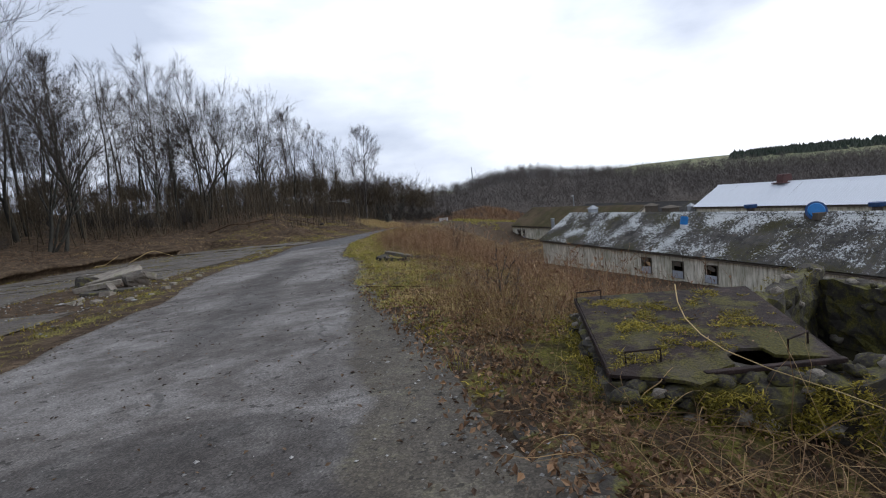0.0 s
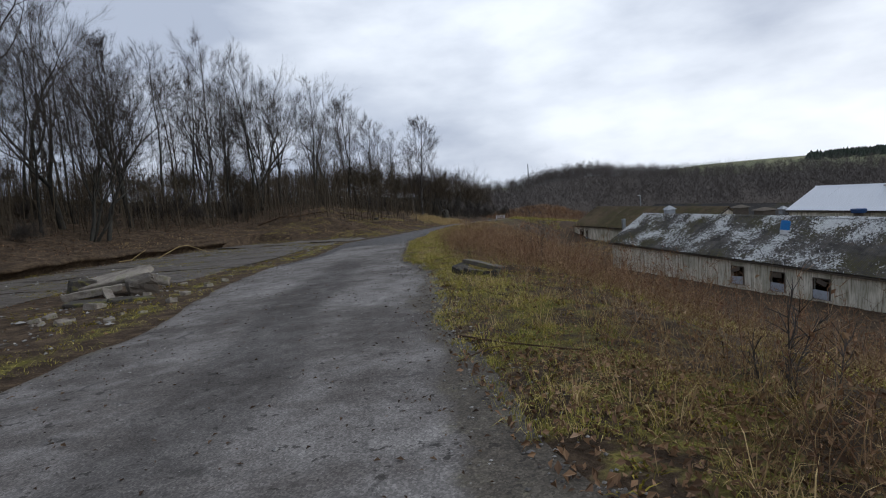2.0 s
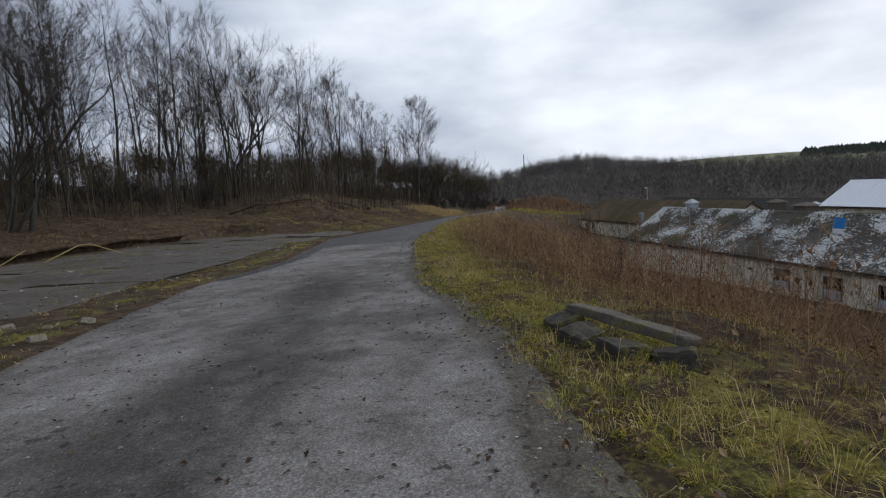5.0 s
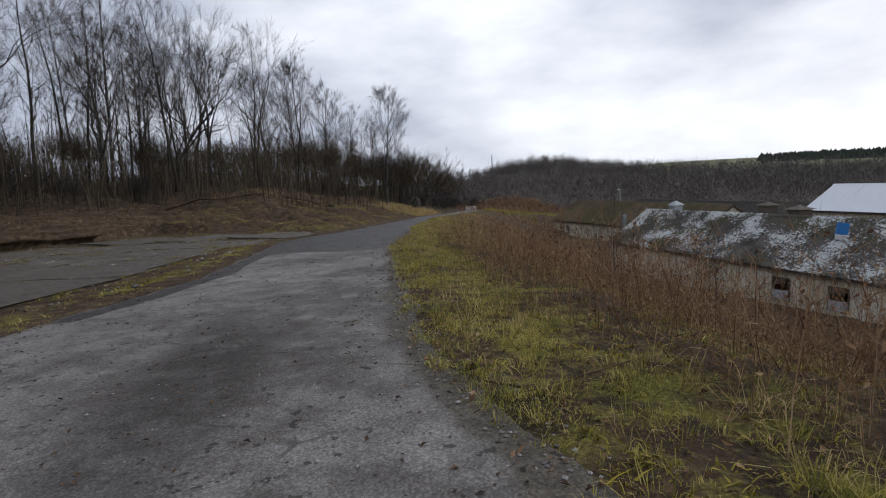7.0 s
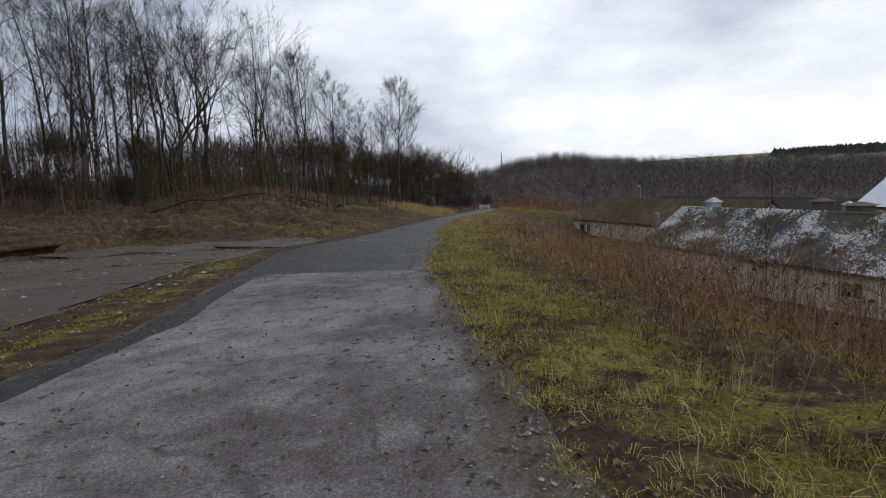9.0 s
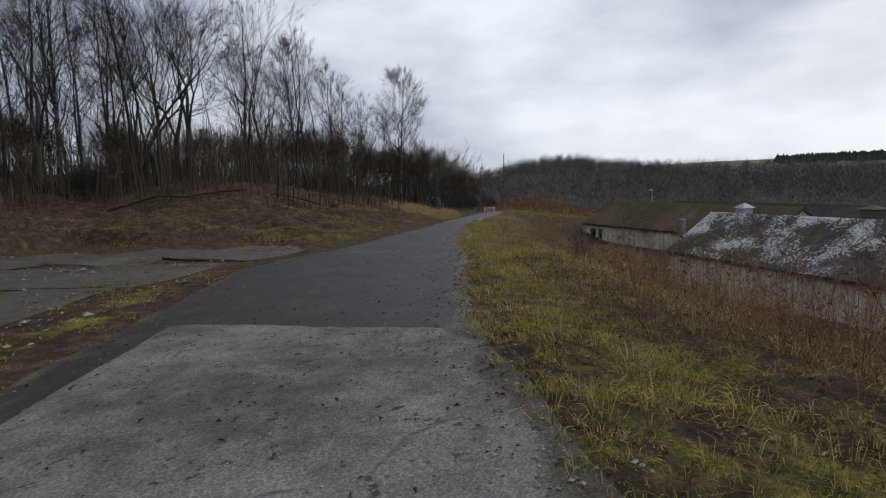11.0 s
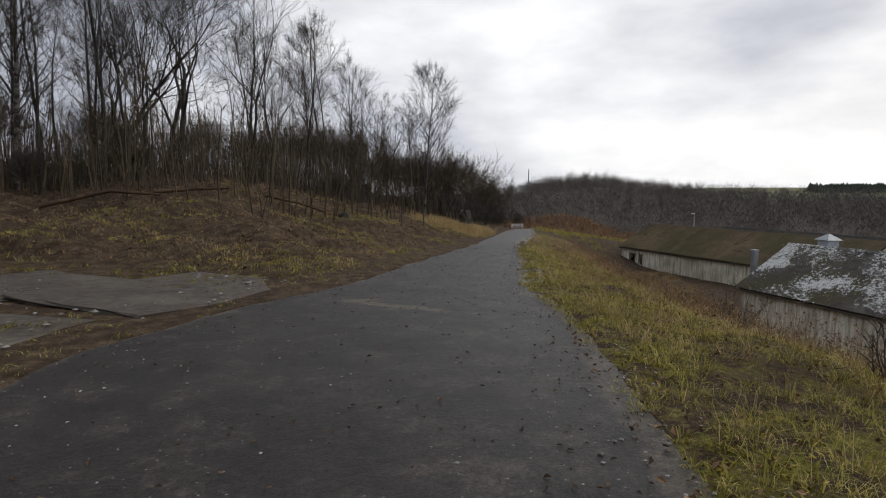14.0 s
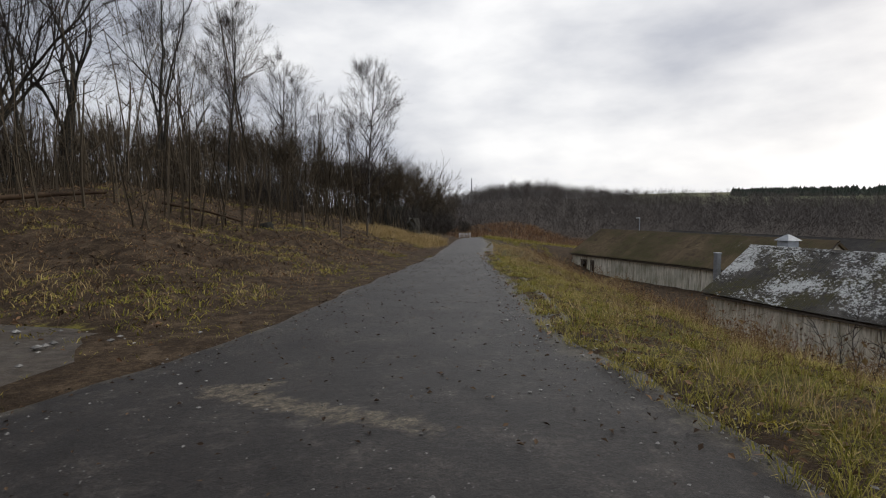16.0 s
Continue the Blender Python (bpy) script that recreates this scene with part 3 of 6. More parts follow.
# ---- road ----
ry = steps((-14, 60, 420), (60, 134, 120))
ru = np.linspace(0, 1, 52)
RY, RU = np.meshgrid(ry, ru, indexing="ij")
edge_l = le(RY) - 0.25 + 0.14 * wave(RY, RY * 0.3, 0.5)
edge_r = re(RY) + 0.22 + 0.14 * wave(RY, RY * 0.7, 0.45, 3.0) * (1 - 0.6 * smooth(RY, 32, 36))
RX = edge_l + (edge_r - edge_l) * RU
RZ = base(RX, RY) + 0.012 * wave(RX, RY, 0.8) - 0.02 - 0.05 * (np.abs(RU - 0.5) > 0.495)
n_u = len(ru)
rq = [(j * n_u + i, j * n_u + i + 1, (j + 1) * n_u + i + 1, (j + 1) * n_u + i) for j in range(len(ry) - 1) for i in range(n_u - 1)]
road = raw_mesh("road", np.stack([RX, RY, RZ], -1).reshape(-1, 3).tolist(), rq, M_ROAD, smooth=True)
tagged(road, "worn grey tarmac lane with dark newer tarmac and gravel edges", "road", kind="structure")
seam = 33.65 - 0.49 * RX
fresh = smooth(RY - seam, -0.15, 0.15)
fresh = np.maximum(fresh, smooth(le(RY) + 0.75 - RX + 0.08 * wave(RX, RY, 1.0), -0.15, 0.15) * smooth(RY, 24.5, 27))
kerb_line = np.interp(RY, (-14, 2, 5, 9, 12, 14, 17, 20, 22, 25, 29, 34, 40, 128), (-0.1, -0.1, -0.12, 0.05, 0.05, -0.2, 0.25, 0.1, -0.2, -0.2, 0.05, 0.6, 1.6, 34)) + 0.20 * wave(RY, RY * 0.3, 0.55, 1.0)
dirt = smooth(RX - np.minimum(kerb_line, re(RY) - 0.45 - 0.25 * wave(RX, RY, 0.7)), -0.15, 0.25)
dirt = dirt * (1 - 0.35 * smooth(RY, 11, 16) * smooth(re(RY) - RX, 0.35, 0.8))
dirt = np.maximum(dirt, smooth(le(RY) + 0.35 - RX, -0.2, 0.3) * 0.75)
patch = smooth(0.13 - np.abs((RX + 0.9) * 0.66 + (RY - 44.3) * 0.75 + 0.1 * wave(RX, RY, 0.5)), -0.12, 0.1) * smooth(RX, -1.1, -0.8) * (1 - smooth(RX, 0.5, 1.0))
patch = np.maximum(patch, 0.75 * smooth(0.3 - np.hypot((RX + 0.6) / 1.2, (RY - 44.32) / 0.4), -0.2, 0.2))
wet = np.exp(-((RX + 2.1 + 0.3 * wave(RY, RX, 3)) / 0.9) ** 2) * smooth(RY, 4, 9) * (1 - smooth(RY, 22, 30)) * 0.75
wet = np.maximum(wet, smooth(1.4 - np.hypot((RX + 1.3) / 1.3, (RY - 2.6) / 1.4), -0.1, 0.3) * 0.8)
for aname, vals in (("fresh", fresh), ("dirt", dirt), ("patch", patch), ("wet", wet)):
    a = road.data.attributes.new(aname, "FLOAT", "POINT")
    a.data.foreach_set("value", vals.astype(np.float32).ravel())
# ---- sheds ----
U, V = np.array((0.24, -0.97)), np.array((0.97, 0.24))


def at_shed(origin, s, v, z):
    p = np.array(origin[:2]) + U * s + V * v
    return (float(p[0]), float(p[1]), float(z))


def wall_run(s0, s1, z0, z1, openings, thick, place, sag=0.0):
    """A wall from s0 to s1 with openings (s, width, sill, head) that go right through."""
    bm = bmesh.new()
    def block(a, b, lo, hi):
        if b - a < 0.01 or hi - lo < 0.01:
            return
        vs = [bm.verts.new(place(s, t, z)) for t in (0, thick) for s, z in ((a, lo), (b, lo), (b, hi - (sag * b if hi == z1 else 0)), (a, hi - (sag * a if hi == z1 else 0)))]
        for q in ((0, 1, 2, 3), (7, 6, 5, 4), (0, 4, 5, 1), (1, 5, 6, 2), (2, 6, 7, 3), (3, 7, 4, 0)):
            bm.faces.new([vs[i] for i in q])
    at = s0
    for s, w, sill, head in sorted(openings):
        block(at, s - w / 2, z0, z1)
        block(s - w / 2, s + w / 2, z0, sill)
        block(s - w / 2, s + w / 2, head, z1)
        at = s + w / 2
    block(at, s1, z0, z1)
    bmesh.ops.recalc_face_normals(bm, faces=bm.faces[:])
    return bm


def sheet_mesh(name, w, l, waves, depth, material):
    """One corrugated sheet: x across, y up the slope."""
    n = waves * 4
    vs, fs = [], []
    for i in range(n + 1):
        z = depth * math.sin(i / n * waves * 2 * math.pi)
        vs += [(w * i / n, 0, z + 0.012), (w * i / n, l, z)]
    fs = [(2 * i, 2 * i + 2, 2 * i + 3, 2 * i + 1) for i in range(n)]
    me = bpy.data.meshes.new(name)
    me.from_pydata(vs, [], fs)
    me.polygons.foreach_set("use_smooth", [True] * len(fs))
    me.materials.append(material)
    return me


def shed(name, label, origin, length, half, eave, ridge, ground_z, material, windows=(), cols=40, rows=3, sag=0.0, sheet_label="", back_sheets=True):
    """A long low shed. origin is its near eave's far corner; s runs along the eave, v across."""
    top = thing(name, label, "shed", (origin[0], origin[1], ground_z))
    o = Vector((origin[0], origin[1], ground_z))
    inset = 0.35
    def place(s, v, z):
        p = at_shed(origin, s, v, z)
        return Vector(p) - o
    def front(s, t, z):
        return place(s, inset + t, z)
    def back(s, t, z):
        return place(s, 2 * half - inset - t, z)
    low = eave - sag * length
    opens = [(s, w, sill, head) for s, w, sill, head in windows]
    part("front_wall", wall_run(0.3, length - 0.3, ground_z, eave + 0.03, opens, 0.25, front, sag), M_WALL, top, "stained off-white rendered wall")
    part("back_wall", wall_run(0.3, length - 0.3, ground_z, eave + 0.03, [], 0.25, back, sag), M_WALL, top)
    for s_end, nm in ((0.3, "gable_wall"), (length - 0.55, "gable_wall")):
        bm = bmesh.new()
        prof = [(inset, ground_z), (2 * half - inset, ground_z), (2 * half - inset, eave - 0.15), (half, ridge - 0.12), (inset, eave - 0.15)]
        ra = [bm.verts.new(place(s_end, v, z)) for v, z in prof]
        rb = [bm.verts.new(place(s_end + 0.25, v, z)) for v, z in prof]
        bm.faces.new(ra)
        bm.faces.new(rb[::-1])
        for i in range(5):
            bm.faces.new((ra[i], rb[i], rb[(i + 1) % 5], ra[(i + 1) % 5]))
        bmesh.ops.recalc_face_normals(bm, faces=bm.faces[:])
        part(nm, bm, M_WALL, top)
    # cover strips on the long wall
    s, strip = 1.5, None
    while s < length - 1:
        if all(abs(s - a[0]) > a[1] / 2 + 0.1 for a in opens):
            if strip is None:
                bm = box_bm(0.07, 0.05, low - ground_z, (0, 0, 0), 0, Matrix.Rotation(math.atan2(U[1], U[0]), 3, "Z"))
                strip = part("cover_strip", bm, M_WALL, top)
            else:
                ob = new("cover_strip", strip.data)
                ob.parent = top
                strip = ob
            strip.matrix_basis = Matrix.Translation(front(s, -0.02, (ground_z + low) / 2 + 0.05))
        s += 1.22
    # roof: an under-board, then separate corrugated sheets
    for side in (0, 1):
        bm = bmesh.new()
        a, b = (0, half) if side == 0 else (2 * half, half)
        pts = [place(0, a, eave), place(length, a, low), place(length, b, ridge), place(0, b, ridge)]
        lo = [bm.verts.new(p - Vector((0, 0, 0.30))) for p in pts]
        hi = [bm.verts.new(p - Vector((0, 0, 0.22 if side == 0 else 0.02))) for p in pts]
        bm.faces.new(lo)
        bm.faces.new(hi[::-1])
        for i in range(4):
            bm.faces.new((lo[i], hi[i], hi[(i + 1) % 4], lo[(i + 1) % 4]))
        bmesh.ops.recalc_face_normals(bm, faces=bm.faces[:])
        roof = part("roof_slope", bm, M_WOOD if side == 0 else material, top, sheet_label)
        if side and not back_sheets:
            continue
        e0, e1, r0 = place(0, a, eave), place(length, a, low), place(0, b, ridge)
        w, slope = length / cols, (r0 - e0).length
        l = slope / rows + 0.12
        me = sheet_mesh("corrugated_sheet", w + 0.03, l, max(3, round(w / 0.17)) if w < 1.6 else 6, 0.022, material)
        rng = random.Random(int(length * 10) + side)
        for i in range(cols):
            f = (i + 0.0) / cols
            ea, ra = e0.lerp(e1, f), r0.lerp(place(length, b, ridge), f)
            ax, ay = (e1 - e0).normalized(), (ra - ea).normalized()
            az = ax.cross(ay)
            if az.z < 0:
                az = -az
            for k in range(rows):
                p = ea + ay * (k * (ra - ea).length / rows - 0.08) + az * (0.015 + 0.004 * k + rng.uniform(-0.006, 0.012))
                ob = new("roof_sheet", me)
                ob.parent = roof
                mt = Matrix((ax, ay, az)).transposed().to_4x4()
                ob.matrix_basis = Matrix.Translation(p) @ mt @ Matrix.Rotation(rng.uniform(-0.008, 0.008), 4, "Z")
    bm = bmesh.new()
    rv = [bm.verts.new(place(s, half + dv, ridge + dz)) for s in (-0.05, length + 0.05) for dv, dz in ((-0.28, -0.10), (0, 0.07), (0.28, -0.10))]
    bm.faces.new((rv[0], rv[1], rv[4], rv[3]))
    bm.faces.new((rv[1], rv[2], rv[5], rv[4]))
    part("ridge_cap", bm, material, top)
    for i, (s, w, sill, head) in enumerate(windows):
        wn_ = new("window")
        wn_.parent = top
        wn_.matrix_basis = Matrix.Translation(front(s, 0, sill))
        ang = Matrix.Rotation(math.atan2(U[1], U[0]), 3, "Z")
        mid = (head + sill) / 2
        h = head - sill
        for dx in (-w / 2 + 0.04, w / 2 - 0.04):
            part("window_frame", box_bm(0.08, 0.1, h, tuple(ang @ Vector((dx, -0.06, h / 2))), 0, ang), M_WOOD, wn_)
        part("window_frame", box_bm(w, 0.1, 0.08, tuple(ang @ Vector((0, -0.06, h - 0.04))), 0, ang), M_WOOD, wn_)
        part("sill", box_bm(w + 0.2, 0.28, 0.07, tuple(ang @ Vector((0, 0.06, -0.02))), 0.01, ang), M_RUBBLE, wn_)
        part("broken_board", box_bm(w - 0.16, 0.05, h * 0.42, tuple(ang @ Vector((0, -0.12, h * 0.22))), 0.0, ang @ Matrix.Rotation(0.05 * (i % 3 - 1), 3, "Y"), 0.03, i), M_BOARD, wn_, "pale blue-grey boarding in the lower half")
        part("torn_flap", box_bm(w * 0.6, 0.04, h * 0.22, tuple(ang @ Vector((0.1 * (i % 3 - 1), -0.14, h * 0.82))), 0.0, ang @ Matrix.Rotation(0.35 * (i % 3 - 1), 3, "Y"), 0.06, i + 9), M_WOOD, wn_)
    return top


SHED_O = (28.79, 75.05)
SAG = 0.021
WINS = [(s, 1.5, -7.35 - SAG * s - 2.65, -7.35 - SAG * s - 0.8) for s in (20.4, 24.8, 28.9, 36.9, 40.2, 43.4, 47.5, 51.5)]
shed("long_shed", "long derelict shed with lichen-crusted corrugated roof and stained walls", SHED_O, 60.0, 6.0, -7.35, -4.0, -11.6, M_ROOF, WINS, 54, 3, SAG, "lichen and moss covered corrugated sheets", False)
shed("mossy_shed", "low shed with brown mossy roof and pale streaked wall", (37.5, 115.0), 34.0, 6.5, -8.0, -4.6, -12.0, M_ROOF_MOSS, [(3.0, 1.2, -11.5, -8.8), (4.8, 0.7, -11.5, -8.8)], 30, 2, 0.0, "moss covered roof sheets", False)
shed("dark_shed", "long dark-roofed shed standing behind the others", (51.5, 116.5), 62.0, 6.2, -8.0, -5.2, -12.0, M_ROOF_DARK, [], 40, 2, 0.0, "", False)
shed("white_shed", "large shed with bright white sheeted roof", (54.5, 74.8), 56.0, 6.0, -5.1, -2.2, -12.0, M_WHITE_ROOF, [], 46, 1, 0.0, "white profiled roof sheets", False)


def roof_vent(at, w, h, cap, label, material, cap_material):
    t = thing("roof_vent", label, "roof vent", at)
    part("duct", box_bm(w, w, h, (0, 0, h / 2), 0.02), material, t)
    bm = cyl_bm(w * 0.95, w * 0.12, cap, 4, (0, 0, h + cap / 2 + 0.06), Matrix.Rotation(math.pi / 4, 3, "Z"))
    part("cowl", bm, cap_material, t, "pyramid cowl")
    return t


def shed_roof_z(s, v):
    k = min(v, 12.0 - v) / 6.0
    return (-7.35 - SAG * s) * (1 - k) + -4.0 * k


def on_shed(s, v, dz=0.0):
    return at_shed(SHED_O, s, v, shed_roof_z(s, v) + dz)


roof_vent(at_shed(SHED_O, 0.6, 10.0, -6.4), 1.1, 2.6, 0.5, "square pale roof vent with pyramid cowl on shed roof", M_BOARD, M_METAL)
roof_vent(at_shed(SHED_O, 12.3, 10.0, -6.6), 1.2, 3.1, 0.3, "square weathered roof vent duct on shed roof", M_WOOD, M_WOOD)
roof_vent(at_shed(SHED_O, 15.5, 10.0, -6.6), 1.5, 2.8, 0.3, "square weathered roof vent duct on shed roof", M_WOOD, M_WOOD)
roof_vent(at_shed((54.5, 74.8), -0.6, 0.3, -5.7), 0.8, 0.7, 0.4, "small grey roof vent beside the white roof", M_METAL, M_METAL)
LOUV = 10.6
lv = thing("ridge_louvre", "red-brown louvred ridge vent on the white roof", "roof vent", at_shed((54.5, 74.8), LOUV, 6.0, -2.35))
part("louvre_box", box_bm(1.5, 1.2, 1.0, (0, 0, 0.5), 0.03), M_RED, lv)
part("flashing", box_bm(2.4, 2.2, 0.12, (0, 0, 0.02), 0.03), M_RED, lv)
part("louvre_cap", box_bm(1.2, 1.3, 0.22, (0, 0, 1.1), 0.04), M_RED, lv)


def blue_cap(at, label):
    t = thing("vent_cap", label, "vent cap", at)
    part("cap_body", cyl_bm(0.75, 0.85, 0.5, 20, (0, 0, 0.85), None, 0.05), M_BLUE_DULL, t)
    part("stack", cyl_bm(0.5, 0.5, 0.7, 16, (0, 0, 0.3)), M_WOOD, t)
    return t


for s in (10.2, 25.4):
    blue_cap(at_shed((54.5, 74.8), s, -0.9, -5.9), "dull blue plastic cap on a roof stack")
drum = thing("blue_drum", "small bright blue plastic drum lying on the shed roof", "drum", on_shed(22.8, 3.9, 0.1))
part("drum_body", cyl_bm(0.42, 0.42, 1.0, 18, (0, 0, 0.5), Matrix.Rotation(0.18, 3, "Y"), 0.06), M_BLUE, drum)
part("drum_base", cyl_bm(0.40, 0.46, 0.5, 18, (-0.06, 0, -0.15), Matrix.Rotation(0.18, 3, "Y"), 0.04), M_LITTER_WHITE, drum, "white lower half")
fan = thing("fan_cowl", "round blue fan cowl set into the shed roof", "fan cowl", on_shed(36.0, 5.5, 0.1))
tilt = Matrix.Rotation(radians(-72), 3, Vector((-0.80, 0.60, 0)))
part("cowl_ring", cyl_bm(0.8, 0.9, 0.45, 28, (0, 0, 0.35), tilt, 0.06), M_BLUE_DULL, fan)
part("fan_face", cyl_bm(0.70, 0.62, 0.1, 24, tuple(tilt @ Vector((0, 0, 0.30)) + Vector((0, 0, 0.35))), tilt), M_BLUE, fan)
part("upstand", box_bm(1.5, 1.5, 0.7, (0.2, 0.05, -0.1), 0.04), M_WOOD, fan)

fp = thing("flue_pipe", "square grey flue pipe standing by the shed gable", "flue", (32.0, 77.2, -11.4))
part("pipe_shaft", box_bm(0.42, 0.42, 6.8, (0, 0, 3.4), 0.03), M_METAL, fp)
part("pipe_collar", box_bm(0.5, 0.5, 0.12, (0, 0, 6.75), 0.02), M_METAL, fp)

lamp = thing("street_lamp", "slender pale lamp column beyond the sheds", "lamp post", (61.5, 133.0, land1(61.5, 133)))
part("column", cyl_bm(0.13, 0.09, 7.0, 10, (0, 0, 3.5)), M_METAL, lamp)
part("lamp_head", box_bm(0.7, 0.22, 0.14, (-0.3, 0, 7.0), 0.04), M_LITTER_WHITE, lamp)
mast = thing("radio_mast", "thin grey mast on the far hillside", "mast", (91.0, 352.0, land1(91, 352)))
part("mast_pole", cyl_bm(0.5, 0.25, 15.0, 8, (0, 0, 7.5)), M_METAL, mast)

gate = thing("road_gate", "low white barrier gate across the lane end", "gate", (26.0, 133.5, land1(26, 133.5)))
for dx in (-1.0, 1.0):
    part("gate_post", box_bm(0.16, 0.16, 0.95, (dx, 0, 0.45), 0.02), M_LITTER_WHITE, gate)
for k in range(3):
    part("gate_rail", box_bm(2.0, 0.07, 0.12, (0, 0, 0.3 + 0.25 * k), 0.015), M_LITTER_WHITE, gate)

STONES = []
for k in range(5):
    bm = bmesh.new()
    bmesh.ops.create_icosphere(bm, subdivisions=2, radius=0.6)
    for vt in bm.verts:
        vt.co += Vector(noise.noise_vector(vt.co * 2.3 + Vector((k * 5.7, 1, 2)))) * 0.30
    me = bpy.data.meshes.new("stone")
    bm.to_mesh(me)
    bm.free()
    me.polygons.foreach_set("use_smooth", [True] * len(me.polygons))
    me.materials.append(M_MOSSY if k % 3 else M_RUBBLE)
    STONES.append(me)

# ---- the covered chamber beside the lane ----
def chamber():
    t = thing("inspection_chamber", "mossy stone chamber with a rusted steel lid and open tank behind", "chamber", (2.0, 3.3, 0))
    o = Vector((2.0, 3.3, 0))
    def quad_wall(name, a, b, top, bottom, thick, seed):
        a, b = Vector(a), Vector(b)
        d = b - a
        ang = Matrix.Rotation(math.atan2(d.y, d.x), 3, "Z")
        c = (a + b) / 2
        bm = box_bm(d.length, thick, top - bottom, (c.x - o.x, c.y - o.y, (top + bottom) / 2), 0.0, ang, 0.085, seed, 15)
        wall = part(name, bm, M_MOSSY, t, "crumbling moss-grown stone wall")
        r_ = random.Random(seed)
        for k in range(int(d.length * 34) if seed in (1, 2) else 16):
            f_ = r_.random()
            z_ = top - abs(r_.gauss(0, 0.3)) if k % 4 else top + 0.01
            n_ = ang @ Vector((0, r_.choice((-1, -1, 1)) * thick * 0.5 if k % 4 else r_.uniform(-0.4, 0.4) * thick, 0))
            st = new("stone", STONES[k % len(STONES)])
            st.parent = wall
            q_ = a.lerp(b, f_) + n_ - o
            sz = r_.uniform(0.5, 1.2)
            st.matrix_basis = pose(q_.x, q_.y, z_, r_.uniform(-20, 20), r_.uniform(-20, 20), math.degrees(math.atan2(d.y, d.x)) + r_.uniform(-25, 25)) @ Matrix.Diagonal((sz * 0.15, sz * 0.11, sz * 0.09, 1))
        return wall
    zt, zb = -0.03, -1.3
    quad_wall("front_wall", (1.66, 3.18, 0), (3.55, 2.70, 0), zt, zb, 0.26, 1)
    quad_wall("side_wall", (1.74, 3.22, 0), (2.34, 5.05, 0), zt, zb, 0.22, 2)
    quad_wall("back_wall", (2.36, 5.0, 0), (3.95, 4.6, 0), zt + 0.04, zb, 0.22, 3)
    quad_wall("side_wall", (3.86, 4.6, 0), (3.12, 2.95, 0), zt - 0.04, zb, 0.26, 4)
    quad_wall("tank_wall", (3.95, 4.72, 0), (6.3, 6.2, 0), -0.16, -1.9, 0.22, 5)
    quad_wall("tank_wall", (3.5, 2.72, 0), (6.4, 4.4, 0), -0.10, -1.9, 0.3, 6)
    quad_wall("tank_wall", (6.25, 6.2, 0), (6.4, 4.3, 0), -0.3, -1.9, 0.24, 7)
    part("tank_floor", box_bm(3.2, 2.2, 0.1, (3.0, 1.3, -1.2), 0, Matrix.Rotation(0.56, 3, "Z")), M_WATER, t)
    def lid_z(y):
        return 0.045 + 0.05 * (y - 3.0)
    # the lid: one plate with a rust hole at its front edge and a torn tab
    bm = bmesh.new()
    outline = [(1.66, 3.20), (1.92, 3.03), (2.02, 2.94), (2.06, 2.86), (2.22, 2.90), (2.25, 3.00), (2.46, 3.05), (2.52, 3.20), (2.66, 3.27), (2.82, 3.22), (2.80, 3.08), (2.96, 2.98), (3.10, 2.87), (3.52, 3.78), (3.90, 4.64), (3.1, 4.87), (2.29, 5.07)]
    vs = [bm.verts.new((x - o.x, y - o.y, lid_z(y))) for x, y in outline]
    f = bm.faces.new(vs)
    r = bmesh.ops.extrude_face_region(bm, geom=[f])
    bmesh.ops.translate(bm, vec=(0, 0, -0.022), verts=[g for g in r["geom"] if isinstance(g, bmesh.types.BMVert)])
    bmesh.ops.recalc_face_normals(bm, faces=bm.faces[:])
    part("lid", bm, M_LID, t, "rusted steel lid with moss patches and a rust hole")
    def bar(name, a, b, w, h, lower=0.0):
        d = Vector((b[0] - a[0], b[1] - a[1], lid_z(b[1]) - lid_z(a[1])))
        turn_ = d.to_track_quat("X", "Z").to_matrix()
        part(name, box_bm(d.length, w, h, ((a[0] + b[0]) / 2 - o.x, (a[1] + b[1]) / 2 - o.y, (lid_z(a[1]) + lid_z(b[1])) / 2 - h / 2 - lower), 0.004, turn_), M_RUST, t)
    bar("lid_rim", (1.655, 3.21), (2.28, 5.08), 0.014, 0.06)
    bar("lid_rim", (2.2, 3.0), (3.12, 2.855), 0.05, 0.03, -0.008)
    bar("lid_rim", (3.11, 2.86), (3.91, 4.65), 0.014, 0.05)
    for (x, y, ang) in ((1.95, 3.30, -0.25), (2.36, 4.92, -0.2), (3.02, 3.12, 0.3)):
        c, s_ = math.cos(ang), math.sin(ang)
        z0 = lid_z(y)
        pts = [(x - o.x - 0.12 * c, y - o.y - 0.12 * s_, z0 - 0.01), (x - o.x - 0.12 * c, y - o.y - 0.12 * s_, z0 + 0.085), (x - o.x + 0.12 * c, y - o.y + 0.12 * s_, z0 + 0.09), (x - o.x + 0.12 * c, y - o.y + 0.12 * s_, z0 - 0.01)]
        v, f = tube(pts, [0.008] * 4, 6)
        tri_mesh("lid_handle", [(v, f)], M_RUST, t, "bent rusty bar handle")
    return t


chamber()


def twig_thing(pts, r, label):
    v, f = tube(pts, np.linspace(r, r * 0.5, len(pts)), 5)
    ob = tri_mesh("fallen_branch", [(v, f)], M_STRAW if "pale" in label else M_BRAMBLE, None, label, True)
    return tagged(ob, label, "branch")


